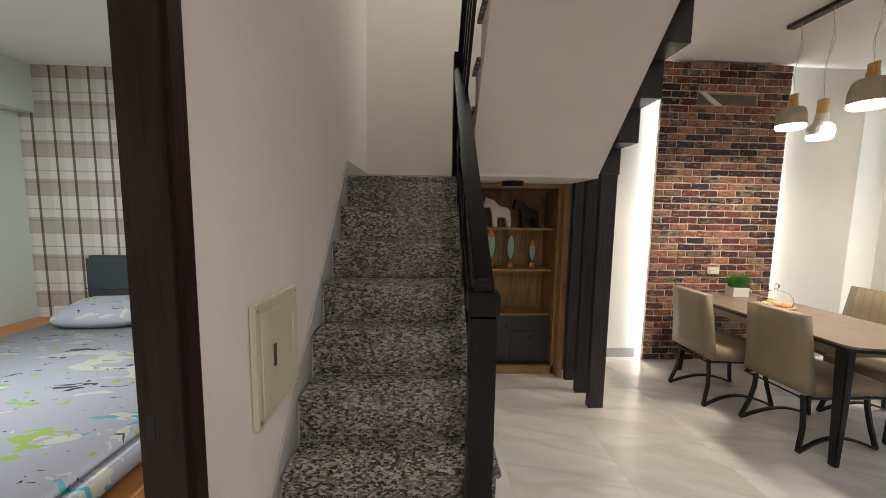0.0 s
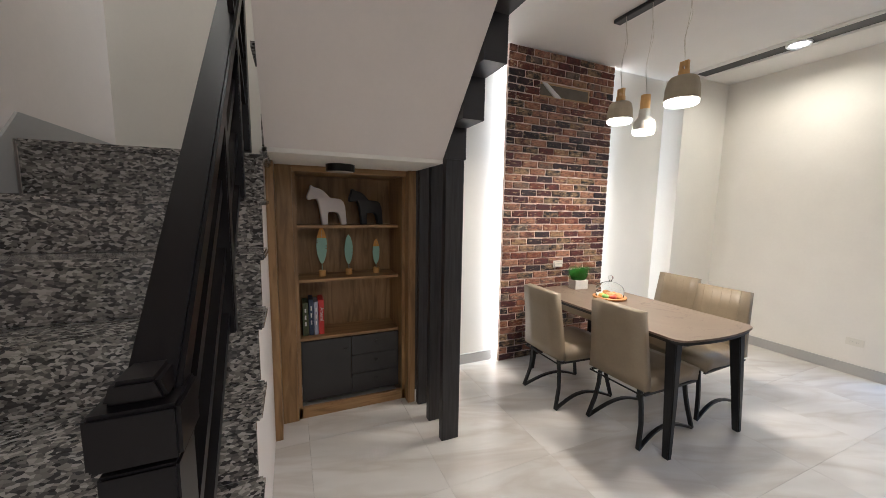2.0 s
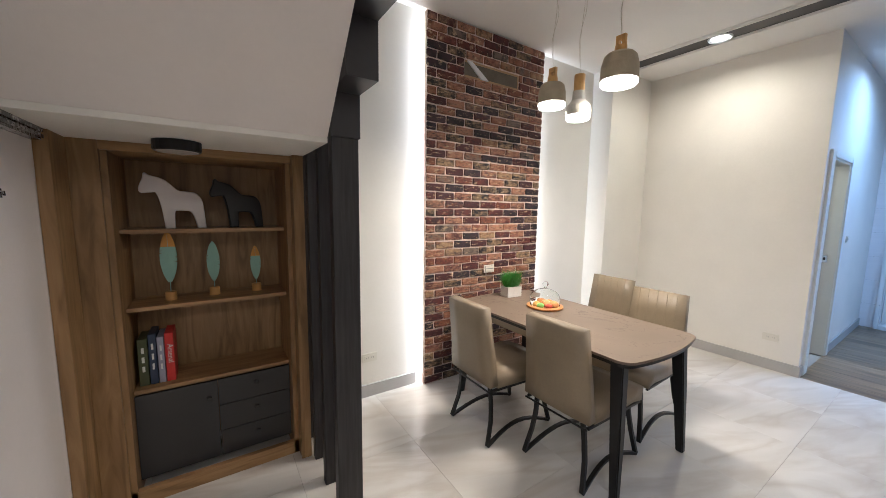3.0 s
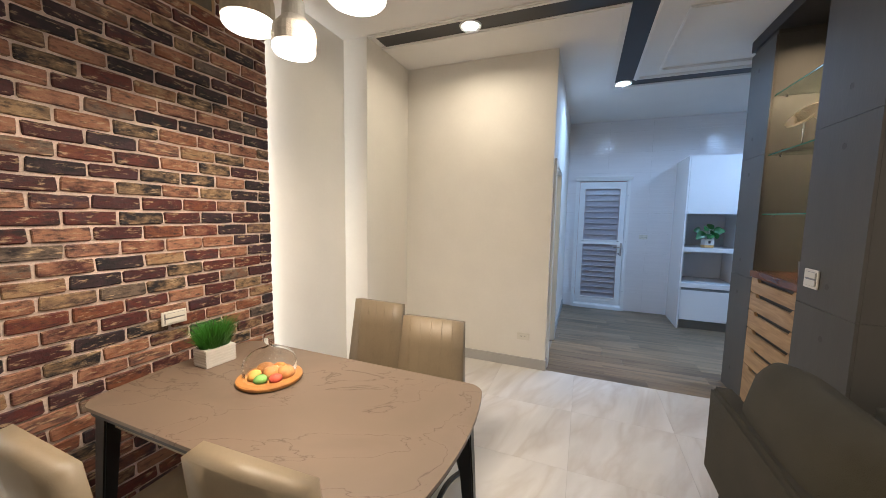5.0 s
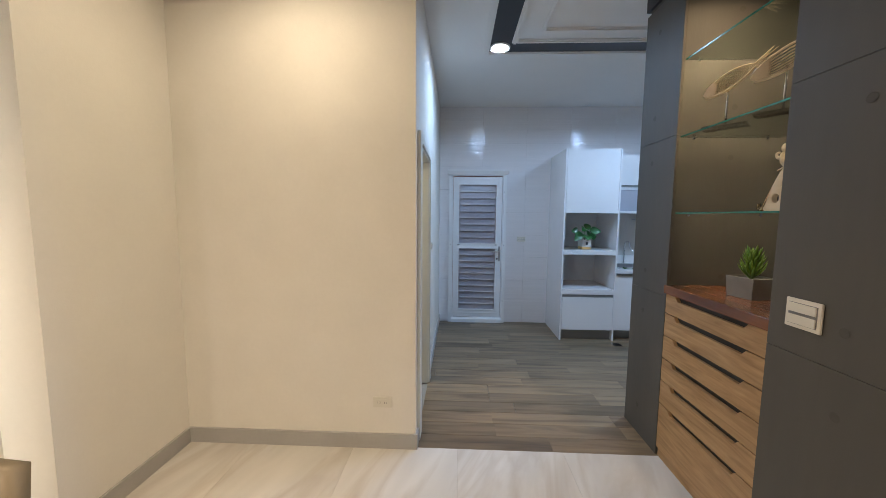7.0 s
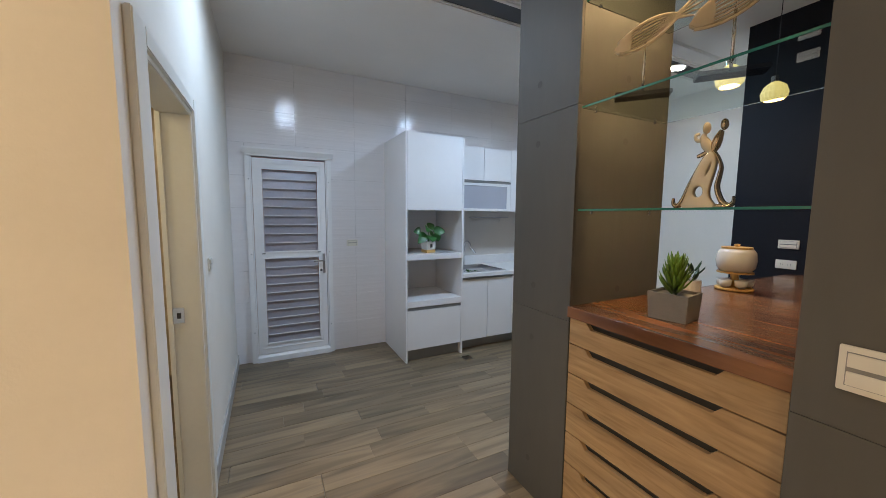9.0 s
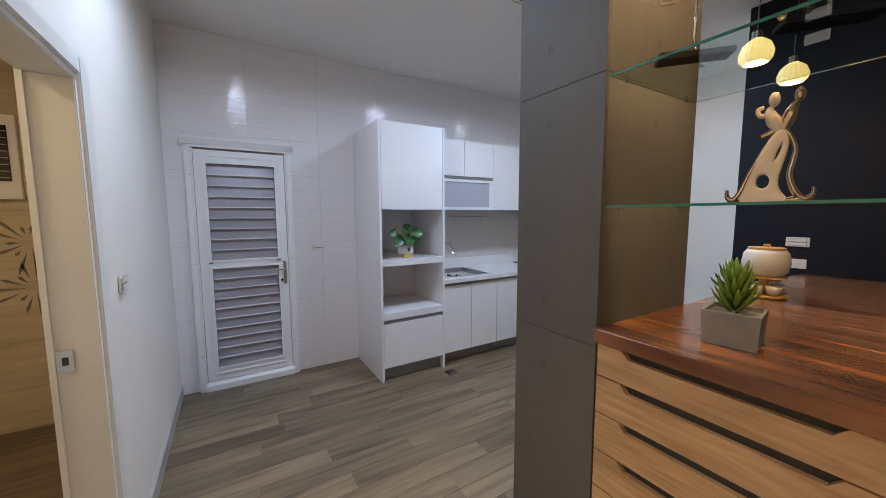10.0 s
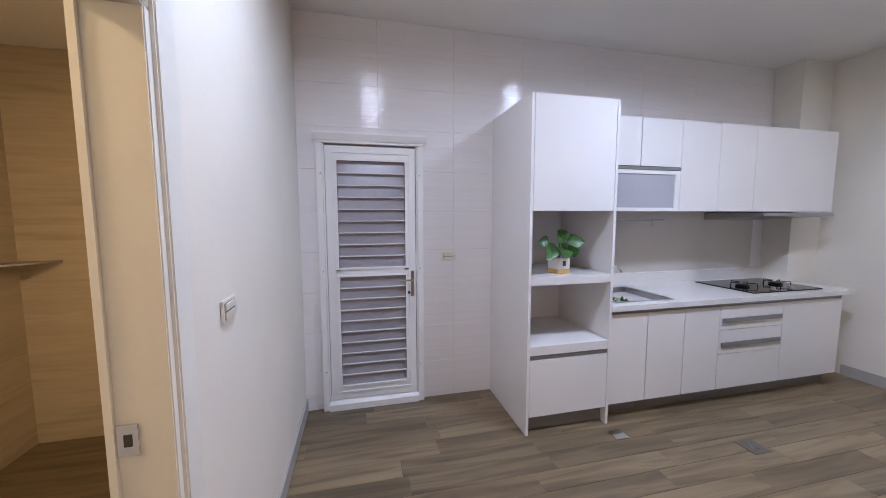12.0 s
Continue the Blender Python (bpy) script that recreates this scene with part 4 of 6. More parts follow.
feather(2.325, 4.52, 0.985, 1.36, True, "tall")
feather(2.525, 4.54, 0.985, 1.14, False, "middle-sized")
feather(2.74, 4.54, 0.985, 1.0, True, "small")
x = 2.175
for i, (w, h, title) in enumerate(((0.042, 0.25, ""), (0.034, 0.27, ""), (0.030, 0.25, ""), (0.040, 0.265, "Arsenal"))):
    b = thing("book", ("upright olive hardback book", "upright navy hardback book", "upright lilac book", "upright bright red book with white spine title")[i] + " on the lower shelf", "book", "books on the lower shelf", at=(x, 4.45, 0.555))
    part("cover", box(0, w - 0.002, 0, 0.16, 0, h), BOOKS[i], b, bevel=0.002, segs=1)
    part("pages", box(0.003, w - 0.005, 0.161, 0.163, 0.003, h - 0.004), INK, b)
    for k in range(3 if i < 3 else 0):
        part("print", box(w * 0.35, w * 0.62, -0.0012, 0, h * (0.3 + 0.2 * k), h * (0.42 + 0.2 * k)), INK, b)
    if title:
        cu = bpy.data.curves.new("title", "FONT")
        cu.body, cu.size, cu.extrude, cu.align_x = title, 0.034, 0.0006, "CENTER"
        to = new("title", cu)
        cu.materials.append(INK)
        to.parent = b
        to.matrix_local = pose(w * 0.3, -0.0014, h * 0.58, 90, 90, 0)
    x += w + 0.002

# ---- dining table and chairs ----
table = thing("dining_table", "four-legged dining table with a taupe veined stone top and black legs", "table", at=(4.56, 3.70, 0))


def rounded(w, d, r, bow, n=6):
    """A top with round corners and ends that bow out."""
    pts = []
    for cx, cy, a0 in ((w - r, d - r, 0), (-w + r, d - r, 90), (-w + r, -d + r, 180), (w - r, -d + r, 270)):
        for i in range(n + 1):
            a = radians(a0 + 90 * i / n)
            pts.append((cx + r * math.cos(a), cy + r * math.sin(a)))
    out = []
    for i, p in enumerate(pts):
        q = pts[(i + 1) % len(pts)]
        out.append(p)
        if (Vector(q) - Vector(p)).length > 0.3:
            out += [(p[0] + (q[0] - p[0]) * k / 10, p[1] + (q[1] - p[1]) * k / 10) for k in range(1, 10)]
    return [(a * (1 + 0.0 * b), b + math.copysign(bow * (1 - (a / w) ** 2), b) * (abs(b) / d) ** 6) for a, b in out]


part("tabletop", prism(rounded(0.385, 0.69, 0.06, 0.05), "z", 0.748, 0.762), TABLETOP, table)
part("underlay", prism(rounded(0.375, 0.68, 0.06, 0.05), "z", 0.726, 0.7475), BLACK_METAL, table)
part("apron", box(-0.30, 0.30, -0.60, -0.575, 0.66, 0.7255, bm=box(-0.30, 0.30, 0.575, 0.60, 0.66, 0.7255, bm=box(-0.325, -0.30, -0.6, 0.6, 0.66, 0.7255, bm=box(0.30, 0.325, -0.6, 0.6, 0.66, 0.7255)))), LEATHER, table)
for sx in (-1, 1):
    for sy in (-1, 1):
        part("leg", tube([(sx * 0.325, sy * 0.62, 0.725), (sx * 0.345, sy * 0.645, 0.35), (sx * 0.365, sy * 0.665, 0.0)], 0.062, 0.05, 4, taper=[1.15, 0.95, 0.7], up=(sx, 0, 0)), BLACK_METAL, table, bevel=0.006)

chair = thing("dining_chair", "taupe leather dining chair with stitched ribs and curved black legs", "chair", "chairs round the dining table")


def slab(w0, w1, path, thick, n=4):
    """An upholstered slab: width from w0 to w1 along a path in x, z."""
    bm = bmesh.new()
    rings = []
    for i, (x, z) in enumerate(path):
        a, b = Vector(path[max(i - 1, 0)]), Vector(path[min(i + 1, len(path) - 1)])
        d = (b - a).normalized()
        nx, nz = -d.y, d.x
        w = w0 + (w1 - w0) * i / (len(path) - 1)
        ring = []
        for sy, sn in ((-1, -1), (-0.5, -1.0), (0, -1.0), (0.5, -1.0), (1, -1), (1, 1), (0.5, 1.12), (0, 1.15), (-0.5, 1.12), (-1, 1)):
            ring.append(bm.verts.new((x + nx * sn * thick / 2, sy * w / 2, z + nz * sn * thick / 2)))
        rings.append(ring)
    for a, b in zip(rings, rings[1:]):
        for j in range(10):
            bm.faces.new((a[j], a[(j + 1) % 10], b[(j + 1) % 10], b[j]))
    bm.faces.new(rings[0][::-1]), bm.faces.new(rings[-1])
    edges = [e for e in bm.edges if e.calc_face_angle(0) > 0.9]
    bmesh.ops.bevel(bm, geom=edges, offset=0.014, segments=3, affect="EDGES", clamp_overlap=True)
    return bm


back_path = [(-0.245, 0.40), (-0.25, 0.48), (-0.262, 0.60), (-0.280, 0.74), (-0.300, 0.90)]
part("backrest", slab(0.43, 0.37, back_path, 0.06), LEATHER, chair, smooth=True)
part("seat", slab(0.42, 0.44, [(-0.21, 0.425), (0.0, 0.42), (0.18, 0.43), (0.27, 0.415)], 0.085), LEATHER, chair, smooth=True)
for k in (-2, -1, 0, 1, 2):
    part("stitching", tube([(x + 0.0331, k * 0.066, z) for x, z in back_path[1:]], 0.0016, 0.0016, 4), LEATHER, chair)
part("piping", tube([(-0.275, -0.205, 0.37), (-0.275, 0.205, 0.37)], 0.012), BLACK_METAL, chair)
for sy in (-1, 1):
    part("seat_rail", tube([(-0.26, sy * 0.2, 0.372), (0.26, sy * 0.21, 0.365)], 0.014, 0.014, 4), BLACK_METAL, chair)
for sy in (-1, 1):
    pts = [(-0.23, sy * 0.155, 0.37), (-0.225, sy * 0.165, 0.27), (-0.235, sy * 0.18, 0.16), (-0.275, sy * 0.20, 0.012)]
    part("leg", tube(pts, 0.024, 0.018, 4, up=(1, 0, 0)), BLACK_METAL, chair)
    pts = [(0.23, sy * 0.155, 0.37), (0.235, sy * 0.165, 0.27), (0.25, sy * 0.18, 0.16), (0.285, sy * 0.20, 0.012)]
    part("leg", tube(pts, 0.024, 0.018, 4, up=(1, 0, 0)), BLACK_METAL, chair)
    pts = [(-0.275 + 0.56 * i / 10, sy * (0.20 - 0.02 * math.sin(math.pi * i / 10)), 0.010 + 0.075 * math.sin(math.pi * i / 10)) for i in range(11)]
    part("foot_bar", tube(pts, 0.022, 0.016, 4), BLACK_METAL, chair)
chair.matrix_world = pose(4.36, 3.36, 0, 0, 0, 2)
copy_thing(chair, pose(4.19, 3.90, 0, 0, 0, -1))
copy_thing(chair, pose(5.06, 3.42, 0, 0, 0, 181))
copy_thing(chair, pose(5.27, 3.94, 0, 0, 0, 177))

# table things
pot = thing("grass_pot", "white ribbed pot of bright green grass on the dining table", "potted plant", at=(4.645, 4.29, 0.7625), rz=-4)
bm = box(-0.07, 0.07, -0.048, 0.048, 0, 0.085)
for k in range(6):
    box(-0.073, 0.073, -0.051, 0.051, 0.006 + k * 0.0135, 0.014 + k * 0.0135, bm=bm)
part("pot", bm, WHITE_CERAMIC, pot)
bm = bmesh.new()
rng = random.Random(4)
for i in range(760):
    a, r = rng.uniform(0, 6.28), 0.055 * math.sqrt(rng.random())
    x, y, h = 1.2 * r * math.cos(a), 0.8 * r * math.sin(a), rng.uniform(0.05, 0.150)
    dx, dy, w = x * 0.75 + rng.uniform(-.04, .04), y * 0.9 + rng.uniform(-.035, .035), 0.0021
    v = [bm.verts.new(c) for c in ((x - w, y, 0.08), (x + w, y + w, 0.08), (x + dx * .4 + w * .7, y + dy * .4, 0.08 + h * .6), (x + dx * .4 - w * .7, y + dy * .4, 0.08 + h * .6), (x + dx, y + dy, 0.08 + h))]
    bm.faces.new((v[0], v[1], v[2], v[3])), bm.faces.new((v[3], v[2], v[4]))
part("grass", bm, GRASS, pot)
board = thing("serving_board", "round wooden serving board on the dining table", "serving board", at=(4.62, 3.90, 0.7625))
part("plate", lathe([(0.125, 0), (0.135, 0.006), (0.135, 0.016), (0.127, 0.018), (0.0, 0.016)], n=36), BOARD, board)
dome = thing("glass_dome", "clear glass cake dome with a ball knob over the pastries", "glass cover", at=(4.63, 3.91, 0.779))
R = 0.112
prof = [(R, 0.001), (R, 0.05)] + [(R * math.cos(a), 0.05 + 0.075 * math.sin(a)) for a in [math.pi / 2 * i / 8 for i in range(1, 8)]] + [(0.012, 0.126), (0.010, 0.138)]
prof += [(0.0005, 0.1385), (0.0005, 0.1365)] + [(max(r - 0.0015, 0.001), z - 0.0015) for r, z in prof[-3:1:-1]] + [(R - 0.0015, 0.001)]
bm = lathe(prof, n=36, shell=True)
bmesh.ops.recalc_face_normals(bm, faces=bm.faces[:])
part("dome", bm, GLASS, dome, smooth=True).visible_shadow = False
bm = bmesh.new()
bmesh.ops.create_uvsphere(bm, u_segments=16, v_segments=10, radius=0.022)
bmesh.ops.translate(bm, verts=bm.verts[:], vec=(0, 0, 0.160))
part("knob", bm, GLASS, dome, smooth=True)
for i, (a, r, c) in enumerate(((0.3, 0.08, 0), (1.3, 0.075, 3), (2.3, 0.085, 4), (3.2, 0.08, 1), (4.2, 0.08, 2), (5.2, 0.075, 3), (0.0, 0.0, 3), (5.9, 0.04, 0))):
    f = thing("pastry", ("small orange macaron", "small green macaron", "small red macaron", "round glazed brown bun", "small yellow macaron")[c] + " on the wooden board", "pastry", "pastries under the glass dome", at=(4.63 + r * 0.8 * math.cos(a), 3.90 + r * 0.8 * math.sin(a), 0.7785))
    s = 1.35 if c == 3 else 1.0
    part("shell", lathe([(0.020 * s, 0), (0.026 * s, 0.006), (0.027 * s, 0.013), (0.023 * s, 0.022 * s), (0.010 * s, 0.028 * s), (0.0, 0.029 * s)], n=18), FOOD[c], f, smooth=True)

# pendant cluster
pend = thing("pendant_light", "three concrete and wood pendant lamps on one dark ceiling bar, lit", "pendant light", at=(0, 0, 0))
part("ceiling_bar", box(4.53, 4.60, 3.30, 3.97, H - 0.03, H), DARK_TRIM, pend, bevel=0.003)


def shade(x, y, z, r, h, mat_shade, belly=False):
    if belly:
        p = [(r, 0.0), (r * 1.02, 0.03), (r * 0.95, 0.06), (r * 0.55, 0.095), (r * 0.5, h)]
    else:
        p = [(r, 0.0), (r * 0.97, h * 0.55), (r * 0.84, h * 0.9), (r * 0.7, h)]
    s = part("shade", lathe([(r * 0.3, h - 0.004)] + [(a * 0.94, max(b - 0.004, 0)) for a, b in p[::-1]] + p + [(0.0, h + 0.001)]), mat_shade, pend, smooth=False)
    s.location = (x, y, z)
    d = part("diffuser", lathe([(0.0, -0.036), (r * 0.6, -0.034), (r * 0.88, -0.030), (r * 0.965, -0.020), (r * 0.965, 0.0), (r * 0.93, 0.004), (r * 0.93, 0.03), (0.0, 0.032)]), GLOW, pend, smooth=True)
    d.location = (x, y, z + 0.001)
    w = 0.030 if not belly else 0.033
    if belly:
        part("wooden_neck", lathe([(w, z + h + 0.001), (w, z + h + 0.10), (w * 0.9, z + h + 0.102)], x, y, 20), RAWOAK, pend)
    else:
        bm = lathe([(w * 1.15, z + h + 0.001), (w * 1.1, z + h + 0.045)], x, y, 20)
        box(x - 0.011, x + 0.011, y - 0.028, y - 0.010, z + h + 0.045, z + h + 0.105, bm=bm)
        box(x - 0.011, x + 0.011, y + 0.010, y + 0.028, z + h + 0.045, z + h + 0.105, bm=bm)
        box(x - 0.011, x + 0.011, y - 0.010, y + 0.010, z + h + 0.075, z + h + 0.105, bm=bm)
        part("wooden_neck", bm, RAWOAK, pend)
    zt = z + h + (0.10 if belly else 0.09)
    for k in (0, 1):
        pts = [(x + 0.02 * math.sin(2.4 * u * math.pi + k * 2.2) * math.sin(u * math.pi) * (1.2 if k else 0.2), y + 0.015 * math.sin(u * math.pi * 2 + k) * math.sin(u * math.pi), zt + (H - 0.03 - zt) * u) for u in [i / 14 for i in range(15)]]
        part("cable", tube(pts, 0.0028, n=6), CONCRETE_W, pend)


shade(4.53, 3.85, 2.225, 0.094, 0.130, CONCRETE)
shade(4.54, 3.64, 2.105, 0.075, 0.150, CONCRETE_W, True)
shade(4.58, 3.40, 2.26, 0.106, 0.150, CONCRETE)

# ---- sofa ----
sofa = thing("sofa", "grey-brown fabric sofa with loose back cushions and slim black feet", "sofa")
part("back_frame", box(3.9, 5.79, 1.83, 1.94, 0.12, 0.60), SOFA, sofa, bevel=0.02, segs=3)
part("seat_base", box(3.9, 5.69, 0.98, 1.83, 0.12, 0.30), SOFA, sofa, bevel=0.02, segs=3)
part("arm", box(5.58, 5.69, 0.98, 1.44, 0.12, 0.60), SOFA, sofa, bevel=0.02, segs=3)
for x0, x1 in ((3.95, 4.85), (4.87, 5.57)):
    part("seat_cushion", box(x0, x1, 1.0, 1.80, 0.305, 0.44), SOFA_LIGHT, sofa, bevel=0.04, segs=3)


def cushion(x0, x1, y, z, h, th, lean, material, parent):
    bm = bmesh.new()
    bmesh.ops.create_uvsphere(bm, u_segments=28, v_segments=18, radius=1)
    for v in bm.verts:
        p = v.co
        q = Vector((math.copysign(abs(p.x) ** 0.5, p.x), math.copysign(abs(p.y) ** 0.8, p.y), math.copysign(abs(p.z) ** 0.5, p.z)))
        w = 1 - 0.28 * max(q.x * q.x, q.z * q.z)
        v.co = Vector((q.x * (x1 - x0) / 2, q.y * th / 2 * w, q.z * h / 2)) + Vector((0, 0.012 * noise.noise(q * 2.4), 0.012 * noise.noise(q * 1.7 + Vector((5, 0, 0)))))
    ob = part("back_cushion", bm, material, parent, smooth=True)
    ob.matrix_world = pose((x0 + x1) / 2, y, z, lean, 0, 0)
    return ob


cushion(4.80, 5.68, 1.76, 0.635, 0.46, 0.27, 14, SOFA_LIGHT, sofa)
part("side_cushion", box(5.40, 5.575, 1.02, 1.50, 0.442, 0.725), SOFA_LIGHT, sofa, bevel=0.06, segs=4, smooth=True)
cushion(3.95, 4.79, 1.75, 0.62, 0.46, 0.27, 12, SOFA_LIGHT, sofa)
for x in (3.98, 5.70):
    for y in (1.06, 1.86):
        part("foot", tube([(x, y, 0.12), (x + 0.012, y + 0.01, 0.0)], 0.03, n=10, taper=[1, 0.7]), BLACK_METAL, sofa)

# ---- grey panel walls, bar, display niche ----
core_a = setting("wall_grey_a", box(5.715, 6.185, -0.849, 1.425, 0, H), HOLE)
core_b = setting("wall_grey_b", box(7.015, 7.405, 0.745, 1.355, 0, H), HOLE)
JO = (0.0, 1.037, 2.018, 2.895)


def tie(parent, x, y, z, facing):
    ob = part("tie_hole", lathe([(0.0155, 0.0), (0.0165, 0.0006), (0.0155, 0.0009), (0.0145, 0.0004), (0.0, 0.0004)], n=16), HOLE, parent)
    ob.matrix_world = on_wall(x, y, z, facing)


def face_panels(parent, axis, fixed, a0, a1, out):
    """Panels on a face; out: the sign of the way it looks."""
    for z0, z1 in zip(JO, JO[1:]):
        lo, hi = sorted((fixed, fixed - out * 0.014))
        b = (a0, a1, lo, hi) if axis == "y" else (lo, hi, a0, a1)
        part("cement_panel", box(*b, z0 + 0.001, z1 - 0.001), GREY_PANEL, parent, bevel=0.0008, segs=1)


face_panels(core_a, "y", 1.44, 5.70, 6.20, 1)
face_panels(core_a, "x", 5.70, 0.62, 1.425, -1)
face_panels(core_a, "x", 5.70, -0.25, 0.617, -1)
face_panels(core_a, "x", 6.20, 0.30, 1.425, 1)
face_panels(core_a, "x", 6.20, -0.848, 0.297, 1)
face_panels(core_b, "y", 1.37, 7.0, 7.42, 1)
face_panels(core_b, "x", 7.0, 0.73, 1.355, -1)
face_panels(core_b, "x", 7.42, 0.73, 1.355, 1)
face_panels(core_b, "y", 0.73, 7.015, 7.405, -1)
for z in (0.20, 0.885, 1.165, 1.885, 2.175, 2.72):
    tie(core_b, 7.25, 1.371, z, "+y")
    tie(core_a, 5.93, 1.441, z, "+y")
    for y in (0.45, 1.25):
        tie(core_a, 5.699, y, z, "-x")
    tie(core_b, 6.999, 1.05, z, "-x")
for n, b in enumerate(((5.69, 6.205, 0.2, 1.445, 2.896, H - 0.001), (6.206, 7.43, 0.72, 1.375, 2.93, H - 0.001))):
    setting("dark_cornice_%d" % (n + 1), box(*b), DARK_TRIM)

bar = thing("bar_counter", "polished walnut stave bar counter running back to the navy wall", "counter")
STAVES = 21
for k in range(STAVES):
    y0, y1 = -0.847 + 2.232 * k / STAVES, -0.847 + 2.232 * (k + 1) / STAVES
    part("stave", box(6.215, 6.998, y0 + 0.0002, y1 - 0.0002, 1.062, 1.112), WALNUT, bar, bevel=0.0012, segs=1)
chest = thing("chest_of_drawers", "pale oak chest of six drawers with dark cut-out grips", "chest of drawers")
part("carcass", box(6.215, 6.998, 0.75, 1.35, 0.0, 1.06), CHAR, chest)
zs = [1.06, 0.938, 0.797, 0.652, 0.507, 0.355, 0.06]
for z1, z0 in zip(zs, zs[1:]):
    bm = bmesh.new()
    pts = [(6.222, z0 + 0.003), (6.99, z0 + 0.003), (6.99, z1 - 0.003), (6.90, z1 - 0.003), (6.875, z1 - 0.030), (6.40, z1 - 0.030), (6.375, z1 - 0.003), (6.222, z1 - 0.003)]
    part("drawer_front", prism(pts, "y", 1.352, 1.372), OAK_DRAWER, chest)
part("plinth", box(6.222, 6.99, 1.345, 1.36, 0.0, 0.058), OAK_DRAWER, chest)
setting("wall_bar_base", box(6.202, 6.99, -0.848, 0.745, 0.0, 1.06), CHAR)
for z, y0 in ((1.553, 0.72), (2.004, 0.72), (2.445, 0.72)):
    g = thing("glass_shelf", "clear green-edged glass shelf on small clips in the display niche", "shelf", "glass shelves in the display niche")
    part("pane", box(6.203, 6.998, y0 + 0.05, 1.345, z - 0.004, z + 0.004), GLASS_GREEN, g).visible_shadow = False
    part("edge", box(6.203, 6.998, 1.3455, 1.348, z - 0.004, z + 0.004), GLASS_EDGE, g)
    for x in (6.212, 6.985):
        for y in (0.86, 1.28):
            part("clip", box(x - 0.006, x + 0.006, y - 0.008, y + 0.008, z - 0.018, z - 0.0045), CHROME, g, bevel=0.003)

# figures on the glass shelves
sculpture = thing("couple_sculpture", "abstract gold and cream glazed dancing couple sculpture on the glass shelf", "sculpture", at=(6.632, 1.05, 1.558), rz=192)
sculpture.scale = (0.80, 1.0, 1.04)


def stroke(name, pts, w, d, taper, material):
    """A smooth swelling stroke through points in the figure's plane."""
    P = [Vector((a, 0, b)) for a, b in pts]
    fine = []
    for i in range(len(P) - 1):
        p0, p1, p2, p3 = P[max(i - 1, 0)], P[i], P[i + 1], P[min(i + 2, len(P) - 1)]
        for k in range(6):
            u = k / 6
            fine.append(0.5 * ((2 * p1) + (p2 - p0) * u + (2 * p0 - 5 * p1 + 4 * p2 - p3) * u * u + (3 * p1 - p0 - 3 * p2 + p3) * u ** 3))
    fine.append(P[-1])
    n = len(fine) - 1
    tp = [taper[0] + (taper[-1] - taper[0]) * i / n if len(taper) == 2 else float(np.interp(i / n, np.linspace(0, 1, len(taper)), taper)) for i in range(n + 1)]
    part(name, tube([tuple(p) for p in fine], w * 1.2, d, 10, up=(0, 1, 0), taper=tp), material, sculpture, smooth=True)


def ring(cx, cz, rx, rz, n=10, lean=0.0):
    return [(cx + rx * math.cos(2 * math.pi * i / n) + lean * math.sin(2 * math.pi * i / n), cz + rz * math.sin(2 * math.pi * i / n)) for i in range(n)]


flat_form("gown", [(-.092, .006), (-.094, .030), (-.072, .075), (-.050, .125), (-.022, .175), (.004, .208), (.026, .206), (.034, .165), (.020, .115), (.008, .070), (.016, .035), (.048, .006), (-.02, .004)],
          [ring(-.028, .066, .026, .028), ring(.010, .150, .011, .034, 8, .012)], 0.012, CREAM_GLAZE, sculpture)
stroke("gown_edge", [(-.138, .044), (-.136, .022), (-.116, .012), (-.094, .034), (-.072, .085), (-.044, .140), (-.016, .188), (.006, .214)], 0.016, 0.040, [.5, 1, 1.2, 1, .8, .7], GOLD)
stroke("trouser_fold", [(.112, .046), (.113, .024), (.094, .012), (.066, .032), (.046, .080), (.052, .122), (.056, .156), (.040, .192), (.022, .214)], 0.016, 0.040, [.5, 1.1, 1.2, 1, .8, .7], GOLD)
stroke("hem", [(.040, .008), (.070, .010), (.100, .010)], 0.020, 0.04, [.8, 1, .9], GOLD)
stroke("torso", [(.012, .208), (.002, .226), (-.014, .246), (-.024, .268), (-.020, .284)], 0.030, 0.032, [.7, 1.1, 1.2, .9, .4], CREAM_GLAZE)
stroke("torso", [(.016, .212), (.026, .236), (.036, .260), (.048, .288)], 0.030, 0.032, [.7, 1.2, 1.1, .5], GOLD)
stroke("arm", [(-.028, .262), (-.052, .262), (-.060, .280), (-.042, .286)], 0.013, 0.014, [1, 1, .7], CREAM_GLAZE)
stroke("arm", [(-.046, .200), (-.022, .208), (.016, .226), (.038, .252), (.052, .286)], 0.014, 0.014, [.8, 1.1, 1, .7], GOLD)
for x, z, r, m in ((-.014, .304, .019, CREAM_GLAZE), (.056, .308, .018, GOLD)):
    bm = bmesh.new()
    bmesh.ops.create_uvsphere(bm, u_segments=16, v_segments=12, radius=r)
    bmesh.ops.scale(bm, vec=(0.9, 0.9, 1.15), verts=bm.verts[:])
    bmesh.ops.translate(bm, vec=(x, 0, z), verts=bm.verts[:])
    part("head", bm, m, sculpture, smooth=True)


